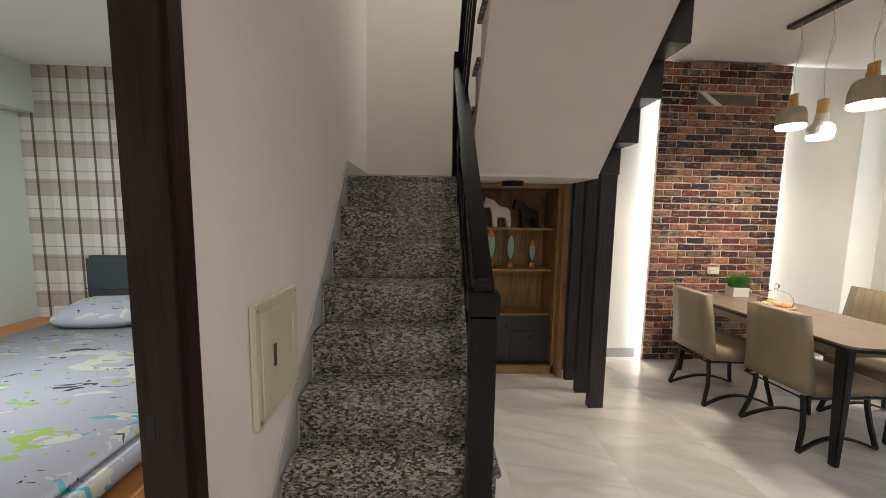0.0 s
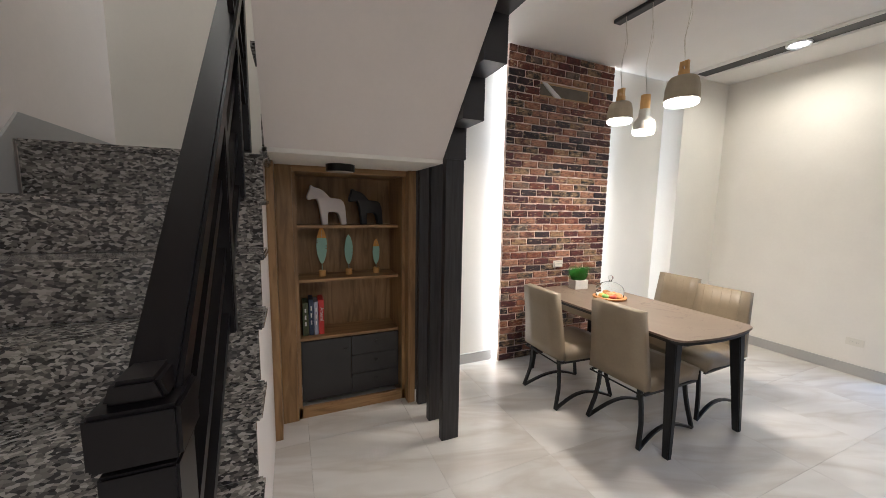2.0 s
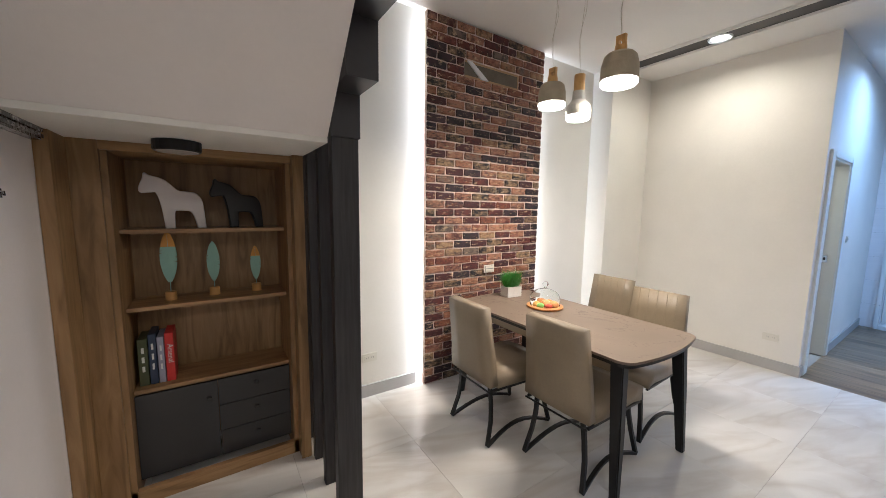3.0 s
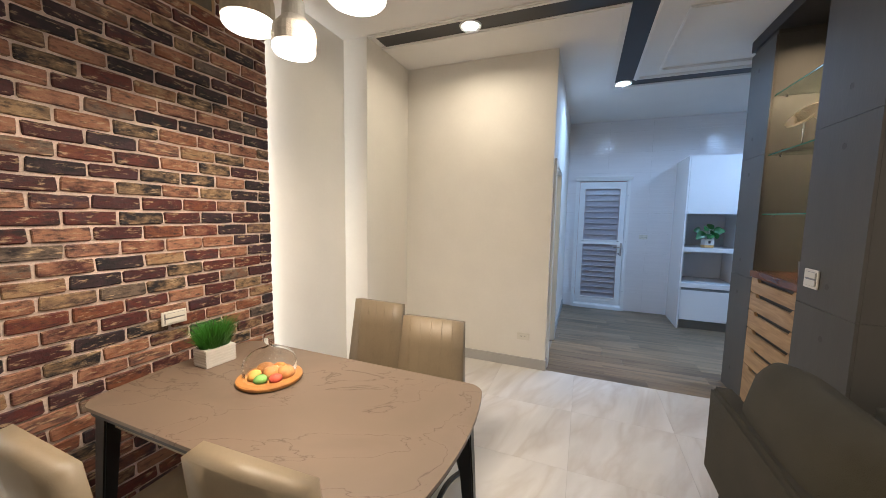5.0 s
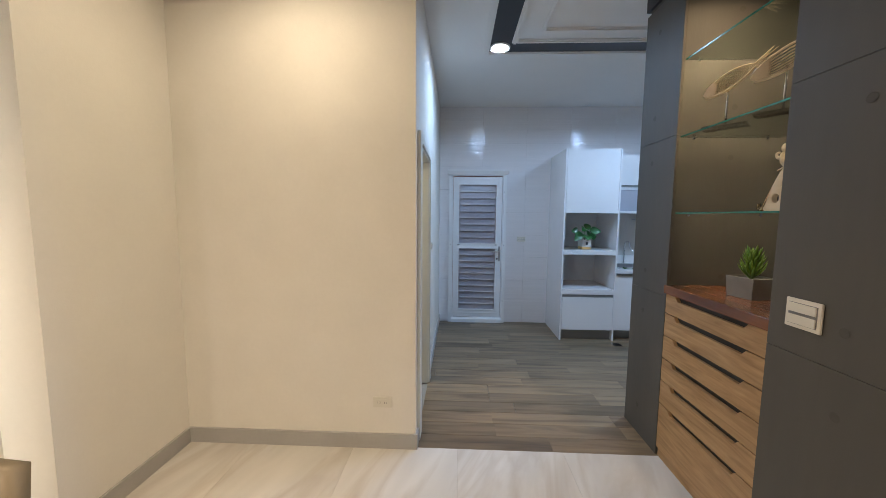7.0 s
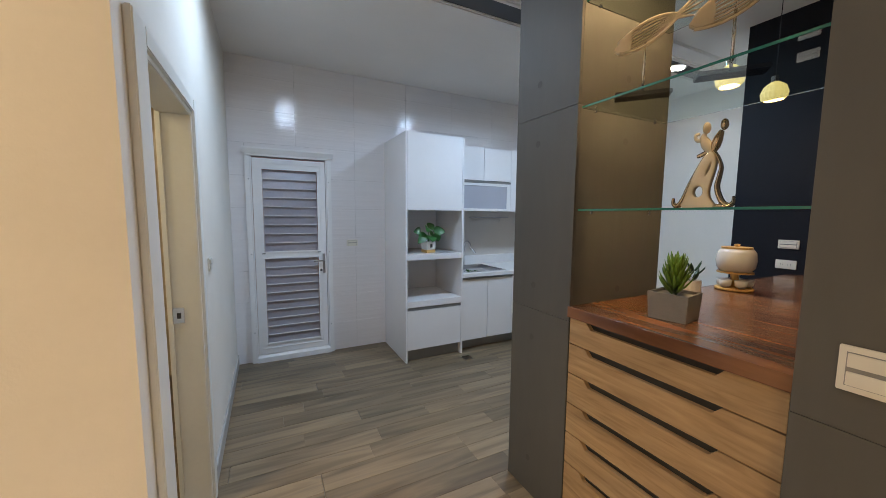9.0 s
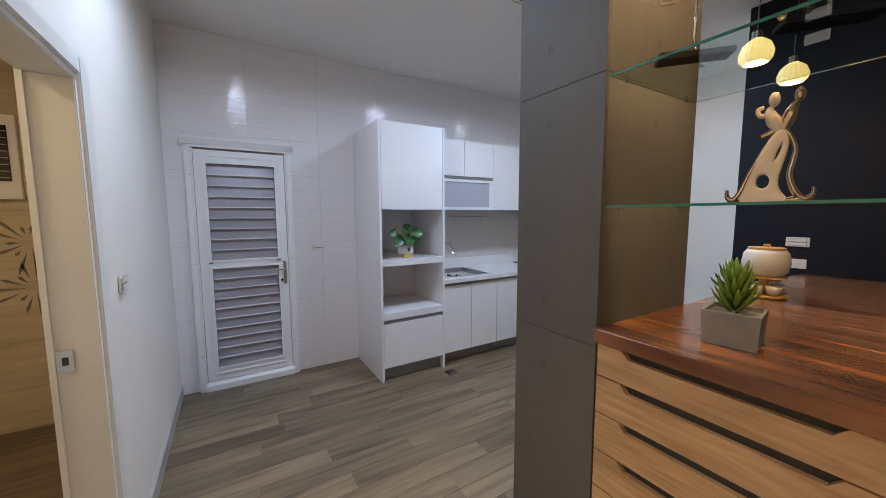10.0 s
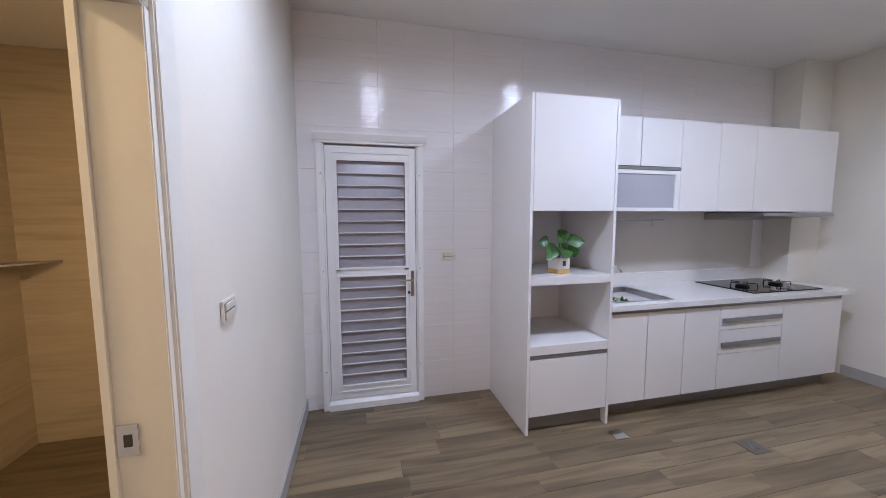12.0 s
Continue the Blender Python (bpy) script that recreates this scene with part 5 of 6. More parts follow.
def fish(x, y, z, s, rz):
    t = thing("fish_sculpture", "cream lattice fish sculpture on a chrome rod and black base", "sculpture", "fish sculptures on the glass shelf", at=(x, y, z), rz=rz)
    part("base", box(-0.10, 0.10, -0.035, 0.035, 0, 0.016), BLACK_METAL, t, bevel=0.003)
    part("rod", tube([(0, 0, 0.016), (0, 0, 0.205)], 0.010), CHROME, t, smooth=True)

    def half(u):
        if u < 0.68:
            return 0.008 + 0.040 * math.sin(math.pi * u / 0.68) ** 0.8
        return 0.008 + 0.055 * ((u - 0.68) / 0.32) ** 1.2

    def pos(u, v):
        return Vector(((u - 0.36) * 0.33 * s, 0, 0.238 + (u - 0.36) * 0.15 * s + v * half(u) * s))
    rows = [-1 + 2 * j / 8 for j in range(9)]
    for v in rows:
        rim = abs(v) == 1
        end = 1.0 - 0.10 * abs(v) if v in rows[::2] else 0.70
        us = [0.05 + (end - 0.05) * i / 24 for i in range(25)]
        part("rib", tube([pos(u, v) + Vector((0, 0.016 * (1 - v * v) * math.sin(math.pi * min(u, 0.68) / 0.68), 0)) for u in us], 0.012 if rim else 0.0065, 0.014, 8, up=(0, 1, 0), taper=[1] * 20 + [0.95, 0.85, 0.7, 0.5, 0.25]), CREAM_GLAZE, t, smooth=True)
    nose = [(u, v) for u, v in ((0.0, 0), (0.05, 0.98), (0.12, 0.99), (0.19, 0.95), (0.21, 0), (0.19, -0.95), (0.12, -0.99), (0.05, -0.98))]
    part("head", prism([(pos(u, v).x, pos(u, v).z) for u, v in nose], "y", -0.009, 0.012), CREAM_GLAZE, t, bevel=0.004)


fish(6.79, 1.245, 2.008, 0.95, 220)
fish(6.51, 1.195, 2.008, 1.10, 218)


def succulent(name, label, x, y, z, pot_w, pot_h, mt, mp, n, r, h, rz=0, roundpot=False):
    t = thing(name, label, "potted plant", at=(x, y, z), rz=rz)
    if roundpot:
        part("pot", lathe([(pot_w * 0.42, 0), (pot_w * 0.5, 0.01), (pot_w * 0.5, pot_h), (pot_w * 0.44, pot_h), (pot_w * 0.42, pot_h - 0.01), (0, pot_h - 0.011)], n=24), mp, t, smooth=False)
    else:
        bm = bmesh.new()
        a, b, c = pot_w * 0.46, pot_w * 0.5, pot_w * 0.44
        lo = [bm.verts.new((sx * a, sy * a, 0)) for sx, sy in ((-1, -1), (1, -1), (1, 1), (-1, 1))]
        hi = [bm.verts.new((sx * b, sy * b, pot_h)) for sx, sy in ((-1, -1), (1, -1), (1, 1), (-1, 1))]
        inn = [bm.verts.new((sx * c, sy * c, pot_h)) for sx, sy in ((-1, -1), (1, -1), (1, 1), (-1, 1))]
        dn = [bm.verts.new((sx * c, sy * c, pot_h - 0.012)) for sx, sy in ((-1, -1), (1, -1), (1, 1), (-1, 1))]
        for p, q in ((lo, hi), (hi, inn), (inn, dn)):
            for i in range(4):
                bm.faces.new((p[i], p[(i + 1) % 4], q[(i + 1) % 4], q[i]))
        bm.faces.new(lo[::-1]), bm.faces.new(dn)
        part("pot", bm, mp, t)
    for i in range(n):
        u = i / n
        a = i * 2.399
        zz = pot_h - 0.01 + h * 0.62 * u
        out = r * (1 - 0.55 * u)
        tip = Vector((math.cos(a) * out, math.sin(a) * out, h * 0.36 + 0.01))
        base = Vector((math.cos(a) * 0.008, math.sin(a) * 0.008, 0))
        pts = [base, base.lerp(tip, 0.35) + Vector((math.cos(a), math.sin(a), 0)) * out * 0.12, base.lerp(tip, 0.7) + Vector((math.cos(a), math.sin(a), 0)) * out * 0.10, tip]
        ob = part("leaf", tube([p + Vector((0, 0, zz)) for p in pts], r * 0.28, r * 0.13, 6, taper=[0.7, 1.0, 0.8, 0.08]), mt, t, smooth=True)
    return t


succulent("succulent_plant", "spiky lime-green succulent in square grey pot on walnut counter", 6.675, 1.13, 1.113, 0.148, 0.108, SUCCULENT, POT_GREY, 46, 0.066, 0.175, 10)
succulent("aloe_plant", "small dark aloe in a white cup on the walnut counter", 6.87, 0.64, 1.113, 0.080, 0.088, SUCC_DARK, WHITE_CERAMIC, 9, 0.07, 0.12, 0, True)
tea = thing("tea_urn", "white round tea urn with a wooden lid on a two-tier stand", "teapot", at=(6.87, 0.22, 1.113))
part("base", lathe([(0.085, 0), (0.09, 0.004), (0.09, 0.012), (0.085, 0.014)]), RAWOAK, tea)
part("stand", lathe([(0.02, 0.014), (0.02, 0.095), (0.085, 0.097), (0.085, 0.105)]), RAWOAK, tea)
part("jar", lathe([(0.07, 0.106), (0.088, 0.13), (0.094, 0.17), (0.088, 0.215), (0.075, 0.235), (0.0, 0.236)]), WHITE_CERAMIC, tea, smooth=True)
part("lid", lathe([(0.072, 0.237), (0.072, 0.246), (0.012, 0.248), (0.014, 0.262), (0.0, 0.264)]), RAWOAK, tea)
for i in range(5):
    a = i * 1.256
    c = part("cup", lathe([(0.018, 0.018), (0.028, 0.03), (0.031, 0.06), (0.029, 0.06), (0.026, 0.03), (0.0, 0.022)], 0.06 * math.cos(a), 0.06 * math.sin(a), 18), WHITE_CERAMIC, tea, smooth=True)
for y in (0.235, -0.295):
    p = thing("bar_pendant", "small yellow pleated-glass pendant lamp hanging over the bar, lit", "pendant light", "pendant lamps over the bar", at=(6.97, y, 2.27))
    bm = bmesh.new()
    n = 36
    prof = [(0.046, 0.0), (0.060, 0.018), (0.064, 0.048), (0.050, 0.090), (0.022, 0.115)]
    rings = [[bm.verts.new((r * (1 + 0.10 * (i % 2)) * math.cos(2 * math.pi * i / n), r * (1 + 0.05 * (i % 2)) * math.sin(2 * math.pi * i / n), z)) for i in range(n)] for r, z in prof]
    for a, b in zip(rings, rings[1:]):
        for i in range(n):
            bm.faces.new((a[i], a[(i + 1) % n], b[(i + 1) % n], b[i]))
    part("shade", bm, SHADE_YELLOW, p)
    part("cap", lathe([(0.022, 0.116), (0.022, 0.15), (0.008, 0.155)], n=16), CHROME, p)
    part("cord", tube([(0, 0, 0.155), (0, 0, H - 2.26)], 0.005), BLACK_METAL, p)

# ---- kitchen ----
kd = thing("door_2", "white aluminium kitchen door with two stacks of frosted glass louvres, closed", "door", kind="structure")
DY0, DY1, DX = 1.985, 2.79, 9.772
for b in ((DX, 9.86, DY0, DY0 + 0.045, 0.0, 2.085), (DX, 9.86, DY1 - 0.045, DY1, 0.0, 2.085), (DX, 9.86, DY0, DY1, 2.086, 2.128)):
    part("frame", box(*b), WHITE_METAL, kd, bevel=0.003)
for y0, y1 in ((DY0 + 0.046, DY0 + 0.058), (DY1 - 0.058, DY1 - 0.046)):
    part("inner_stop", box(DX + 0.008, 9.85, y0, y1, 0.06, 2.085), WHITE_METAL, kd, bevel=0.002)
part("threshold", prism([(DX - 0.012, 0.0), (9.86, 0.0), (9.86, 0.072), (DX + 0.012, 0.072), (DX - 0.012, 0.05)], "y", DY0 + 0.046, DY1 - 0.046), WHITE_METAL, kd)
part("head_cap", prism([(9.742, 2.166), (DX - 0.001, 2.166), (DX - 0.001, 2.106), (DX - 0.008, 2.106), (9.742, 2.150)], "y", 1.966, 2.809), WHITE_METAL, kd)
ly0, ly1, gy0, gy1 = DY0 + 0.062, DY1 - 0.062, 2.118, 2.655
leaf = part("door_leaf", box(9.79, 9.83, ly0, gy0, 0.078, 2.07, bm=box(9.79, 9.83, gy1, ly1, 0.078, 2.07, bm=box(9.79, 9.83, gy0, gy1, 1.975, 2.07, bm=box(9.79, 9.83, gy0, gy1, 0.078, 0.175, bm=box(9.79, 9.83, gy0, gy1, 1.082, 1.124))))), WHITE_METAL, kd)
part("raised_moulding", box(9.783, 9.7895, gy0 - 0.03, gy0 - 0.018, 0.13, 2.03, bm=box(9.783, 9.7895, gy1 + 0.018, gy1 + 0.03, 0.13, 2.03, bm=box(9.783, 9.7895, gy0 - 0.018, gy1 + 0.018, 2.018, 2.03, bm=box(9.783, 9.7895, gy0 - 0.018, gy1 + 0.018, 0.13, 0.142)))), WHITE_METAL, kd)
for z0, z1, k in ((0.175, 1.082, 10), (1.124, 1.975, 9)):
    part("bead", box(9.781, 9.7895, gy0 - 0.012, gy0 + 0.012, z0, z1, bm=box(9.781, 9.7895, gy1 - 0.012, gy1 + 0.012, z0, z1, bm=box(9.781, 9.7895, gy0 + 0.012, gy1 - 0.012, z1 - 0.014, z1, bm=box(9.781, 9.7895, gy0 + 0.012, gy1 - 0.012, z0, z0 + 0.014)))), WHITE_METAL, kd)
    for i in range(k):
        z = z0 + 0.014 + (i + 0.5) * (z1 - z0 - 0.028) / k
        part("louvre", prism([(9.803, z - 0.050), (9.808, z - 0.050), (9.826, z + 0.044), (9.821, z + 0.044)], "y", gy0 + 0.014, gy1 - 0.014), FROST, kd)
        part("louvre_edge", box(9.790, 9.802, gy0 + 0.013, gy1 - 0.013, z - 0.050, z - 0.043), WHITE_METAL, kd)
for y in (gy0 + 0.004, gy1 - 0.004):
    part("louvre_catch", box(9.774, 9.7805, y - 0.016, y + 0.016, 1.118, 1.126), INK_DARK, kd)
for z in (0.32, 1.12, 1.86):
    for y in (DY0 + 0.03, DY1 - 0.03):
        part("frame_screw", lathe([(0.006, 0), (0.005, 0.002), (0.0, 0.0022)], n=10), STEEL, kd).matrix_world = on_wall(DX - 0.0002, y, z, "-x")
part("lock_plate", box(9.781, 9.7895, 2.062, 2.092, 0.89, 1.10), STEEL, kd, bevel=0.003)
part("lever", tube([(9.781, 2.077, 1.03), (9.745, 2.077, 1.03), (9.735, 2.095, 1.03), (9.735, 2.185, 1.032)], 0.017), CHROME, kd)
part("lock_cylinder", lathe([(0.012, 0), (0.011, 0.012), (0.0, 0.013)], n=14), INK_DARK, kd).matrix_world = on_wall(9.781, 2.105, 0.925, "-x")

tall = thing("tall_cabinet", "tall white glossy kitchen cabinet with two open shelves and a drawer", "kitchen cabinet")
part("side_panel", box(9.12, 9.813, 1.365, 1.385, 0, 2.335), GLOSS_WHITE, tall)
part("side_panel", box(9.12, 9.813, 0.722, 0.742, 0, 2.335), GLOSS_WHITE, tall)
part("top", box(9.13, 9.813, 0.743, 1.364, 2.315, 2.335), GLOSS_WHITE, tall)
part("back", box(9.775, 9.813, 0.743, 1.364, 0.10, 2.314), GLOSS_WHITE, tall)
part("upper_door", box(9.12, 9.14, 0.745, 1.362, 1.572, 2.333), GLOSS_WHITE, tall, bevel=0.002)
part("shelf", box(9.13, 9.774, 0.743, 1.364, 1.572, 1.592), GLOSS_WHITE, tall)
part("shelf", box(9.12, 9.774, 0.743, 1.364, 1.065, 1.125), GLOSS_WHITE, tall, bevel=0.002)
part("shelf", box(9.12, 9.774, 0.743, 1.364, 0.575, 0.640), GLOSS_WHITE, tall, bevel=0.002)
part("grip_rail", box(9.125, 9.145, 0.745, 1.362, 0.545, 0.572), GREY_HANDLE, tall)
part("drawer", box(9.12, 9.14, 0.745, 1.362, 0.13, 0.54), GLOSS_WHITE, tall, bevel=0.002)
part("plinth", box(9.18, 9.2, 0.743, 1.364, 0, 0.125), GREY_HANDLE, tall)

base_runs = ((0.38, 0.718, "door"), (0.035, 0.376, "door"), (-0.31, 0.031, "drawers_l"), (-0.98, -0.314, "drawers"), (-1.68, -0.984, "door"))
for y0, y1, kind in base_runs:
    c = thing("base_cabinet", "white glossy base cabinet under the worktop" + (" with grey drawer handles" if kind == "drawers" else ""), "kitchen cabinet", "base cabinets")
    part("carcass", box(9.17, 9.805, y0, y1, 0.12, 0.84), GLOSS_WHITE, c)
    part("plinth", box(9.24, 9.26, y0, y1, 0, 0.119), GREY_HANDLE, c)
    if kind == "drawers":
        for z0, z1, hh in ((0.62, 0.815, 0.70), (0.42, 0.616, 0.50), (0.125, 0.416, None)):
            part("drawer", box(9.148, 9.168, y0 + 0.0008, y1 - 0.0008, z0, z1), GLOSS_WHITE, c, bevel=0.0015)
            if hh:
                part("handle", box(9.132, 9.147, y0 + 0.02, y1 - 0.02, hh - 0.018, hh + 0.018), GREY_HANDLE, c, bevel=0.003)
    else:
        part("door", box(9.148, 9.168, y0 + 0.0008, y1 - 0.0008, 0.125, 0.815), GLOSS_WHITE, c, bevel=0.0015)
    part("grip_rail", box(9.155, 9.169, y0, y1, 0.818, 0.838), GREY_HANDLE, c)
worktop = thing("kitchen_worktop", "white composite kitchen worktop with a raised back edge", "worktop")
QUARTZ = mat("white_quartz", (0.78, 0.77, 0.76), 0.15, var=0.03, scale=40)
for name, b in (("front_strip", (9.12, 9.219, -1.78, 0.72, 0.845, 0.885)), ("back_strip", (9.716, 9.812, -1.78, 0.72, 0.845, 0.885)), ("end_slab", (9.2195, 9.7155, 0.60, 0.72, 0.845, 0.885)),
                ("main_slab", (9.2195, 9.7155, -1.78, 0.10, 0.845, 0.885)), ("upstand", (9.79, 9.812, -1.78, 0.72, 0.8855, 1.0))):
    part(name, box(*b), QUARTZ, worktop)
sink = thing("sink", "stainless steel kitchen sink set in the worktop with a curved tap", "sink")
bm = box(9.222, 9.23, 0.102, 0.598, 0.70, 0.886)
for b in ((9.705, 9.713, 0.102, 0.598, 0.70, 0.886), (9.23, 9.705, 0.102, 0.11, 0.70, 0.886), (9.23, 9.705, 0.59, 0.598, 0.70, 0.886), (9.23, 9.705, 0.11, 0.59, 0.70, 0.708)):
    box(*b, bm=bm)
part("basin", bm, STEEL, sink)
part("rim", box(9.205, 9.222, 0.085, 0.615, 0.8855, 0.889, bm=box(9.713, 9.73, 0.085, 0.615, 0.8855, 0.889, bm=box(9.222, 9.713, 0.085, 0.102, 0.8855, 0.889, bm=box(9.222, 9.713, 0.598, 0.615, 0.8855, 0.889)))), STEEL, sink)
part("tap", tube([(9.755, 0.35, 0.89), (9.755, 0.35, 1.12)] + [(9.755 - 0.08 * (1 - math.cos(a)), 0.35, 1.12 + 0.08 * math.sin(a)) for a in [math.pi * i / 8 for i in range(1, 9)]] + [(9.48, 0.35, 1.07)], 0.02), CHROME, sink, smooth=True)
bm = bmesh.new()
rg = random.Random(9)
t = thing("vegetables", "small heap of green leaves in the sink", "vegetable", at=(9.42, 0.40, 0.709))
for i in range(70):
    a, r = rg.uniform(0, 6.28), rg.uniform(0, 0.11)
    c = Vector((r * math.cos(a), r * math.sin(a), rg.uniform(0.0, 0.15)))
    d, e = Vector((rg.uniform(-1, 1), rg.uniform(-1, 1), rg.uniform(0, 1))).normalized() * 0.05, Vector((rg.uniform(-1, 1), rg.uniform(-1, 1), 0)).normalized() * 0.02
    v = [bm.verts.new(c + k) for k in (Vector((0, 0, 0)), d * .5 + e, d, d * .5 - e)]
    bm.faces.new(v)
part("leaves", bm, LEAF, t)
hob = thing("gas_hob", "black glass two-burner gas hob on the worktop", "hob")
part("glass", box(9.20, 9.735, -1.52, -0.72, 0.886, 0.896), HOB, hob, bevel=0.003)
for y in (-0.92, -1.32):
    part("burner", lathe([(0.05, 0.897), (0.055, 0.91), (0.035, 0.918), (0.0, 0.92)], 9.44, y, 20), BLACK_METAL, hob)
    bm = bmesh.new()
    for a in range(5):
        an = a * 1.2566
        tube([(9.44 + 0.03 * math.cos(an), y + 0.03 * math.sin(an), 0.93), (9.44 + 0.10 * math.cos(an), y + 0.10 * math.sin(an), 0.93), (9.44 + 0.105 * math.cos(an), y + 0.105 * math.sin(an), 0.897)], 0.008, n=6, bm=bm)
    part("grate", bm, BLACK_METAL, hob)
for y in (-1.02, -1.22):
    part("knob", lathe([(0.02, 0.897), (0.018, 0.92), (0.0, 0.921)], 9.26, y, 16), STEEL, hob)
for y0, y1, kind in ((0.33, 0.70, "door"), (-0.06, 0.326, "door"), (-0.45, -0.0602, "tall"), (-0.84, -0.4502, "tall"), (-1.80, -0.8402, "hood")):
    u = thing("wall_cabinet", "white glossy wall cabinet above the worktop", "kitchen cabinet", "wall cabinets")
    z0 = 1.575 if kind != "door" else 1.93
    part("carcass", box(9.37, 9.81, y0, y1, z0, 2.30), GLOSS_WHITE, u)
    part("door", box(9.35, 9.369, y0 + 0.0006, y1 - 0.0006, z0, 2.30), GLOSS_WHITE, u, bevel=0.0015)
u = thing("flap_cabinet", "wall cabinet with a frosted glass flap in an aluminium frame", "kitchen cabinet")
part("carcass", box(9.37, 9.81, -0.06, 0.70, 1.575, 1.927), GLOSS_WHITE, u)
part("flap_frame", box(9.35, 9.369, -0.058, 0.70, 1.87, 1.90, bm=box(9.35, 9.369, -0.058, 0.70, 1.577, 1.605, bm=box(9.35, 9.369, -0.058, -0.01, 1.605, 1.87, bm=box(9.35, 9.369, 0.66, 0.70, 1.605, 1.87)))), WHITE_METAL, u)
part("pane", box(9.358, 9.366, -0.01, 0.66, 1.605, 1.87), mat("frosted_pane", (0.42, 0.43, 0.48), 0.3, var=0.03), u)
part("grip", box(9.345, 9.369, -0.058, 0.70, 1.903, 1.925), GREY_HANDLE, u)
ho = thing("range_hood", "slim stainless range hood under the wall cabinets", "range hood")
part("body", prism([(9.28, 1.565), (9.805, 1.565), (9.805, 1.50), (9.27, 1.535)], "y", -1.70, -0.86), STEEL, ho, bevel=0.003)
ra = thing("dish_rail", "thin steel hanging rail under the wall cabinet", "rail")
part("rail", tube([(9.775, 0.25, 1.50), (9.775, -0.35, 1.50)], 0.012, bm=tube([(9.775, 0.25, 1.50), (9.81, 0.25, 1.50)], 0.01, bm=tube([(9.775, -0.35, 1.50), (9.81, -0.35, 1.50)], 0.01))), STEEL, ra)
part("hook", tube([(9.775, -0.20, 1.50), (9.755, -0.20, 1.46), (9.775, -0.20, 1.44)], 0.006), STEEL, ra)
setting("wall_splashback", box(9.805, 9.814, -1.5, 0.72, 1.0, 1.574), mat("cream_splashback", (0.62, 0.58, 0.54), 0.15, var=0.03))
wall_plate("wall_socket", on_wall(9.774, 1.18, 1.02, "-x"), label="white socket at the back of the open cabinet shelf")

mon = thing("monstera_plant", "large-leaved green plant in white and gold pot on cabinet shelf", "potted plant", at=(9.27, 1.07, 1.126), rz=10)
part("pot", box(-0.055, 0.055, -0.055, 0.055, 0.032, 0.115), WHITE_CERAMIC, mon, bevel=0.004)
part("pot_foot", box(-0.0555, 0.0555, -0.0555, 0.0555, 0.0, 0.031), RAWOAK, mon, bevel=0.003)
part("emblem", box(-0.057, -0.0552, -0.014, 0.014, 0.055, 0.092), INK_DARK, mon)


def broad_leaf(base, tip, w, mat_, parent):
    base, tip = Vector(base), Vector(tip)
    d = (tip - base)
    s = d.cross(Vector((-1, 0.1, 0.45))).normalized() * w
    up = s.cross(d).normalized() * 0.012
    bm = bmesh.new()
    us = [0, 0.12, 0.3, 0.5, 0.7, 0.88, 1.0]
    ws = [0.15, 0.75, 1.0, 0.92, 0.68, 0.35, 0.02]
    L_, M_, R_ = [], [], []
    for u, k in zip(us, ws):
        c = base + d * u + up * math.sin(math.pi * u) - Vector((0, 0, 0.02 * u * u))
        L_.append(bm.verts.new(c - s * k + up * 0.8)), M_.append(bm.verts.new(c)), R_.append(bm.verts.new(c + s * k + up * 0.8))
    for a, b in ((L_, M_), (M_, R_)):
        for i in range(len(us) - 1):
            bm.faces.new((a[i], b[i], b[i + 1], a[i + 1]))
    part("leaf", bm, mat_, parent, smooth=True)


for dx, dy, dz, tx, ty, tz, w in ((-.02, .03, .20, -.05, .16, .12, .035), (-.03, .02, .26, -.09, .09, .24, .03), (-.01, -.03, .22, -.06, -.17, .24, .035), (0, 0, .26, -.02, -.06, .32, .032), (-.03, 0, .17, -.10, .03, .13, .04), (.02, -.02, .18, .05, -.10, .20, .03), (-.02, -.04, .15, -.09, -.07, .19, .032), (0.01, .05, .22, .04, .13, .24, .03)):
    part("stem", tube([(0, 0, 0.11), (dx * .6, dy * .7, (dz + .11) / 2 + .02), (dx * 1.2, dy * 1.9, dz)], 0.004, n=6), LEAF, mon)
    broad_leaf((dx * 1.2, dy * 1.9, dz), (dx + (tx - dx) * 1.1, dy * 1.9 + (ty - dy) * 0.85, dz + (tz - dz) * 1.0), w * 1.55, LEAF, mon)
dr = thing("floor_drain", "small square steel floor drain in the kitchen planks", "drain", at=(8.98, 0.74, 0.0005))
part("cover", box(-0.05, 0.05, -0.05, 0.05, 0, 0.004), CHROME, dr, bevel=0.001)
dr2 = thing("floor_drain", "small square floor hatch with a round cap in the kitchen planks", "drain", at=(8.66, -0.04, 0.0005))
part("cover", box(-0.07, 0.07, -0.07, 0.07, 0, 0.003), mat("bronze_cover", (0.12, 0.10, 0.08), 0.4, var=0.1), dr2, bevel=0.001)
part("cap", lathe([(0.03, 0.0035), (0.028, 0.006), (0.0, 0.006)], n=16), STEEL, dr2)

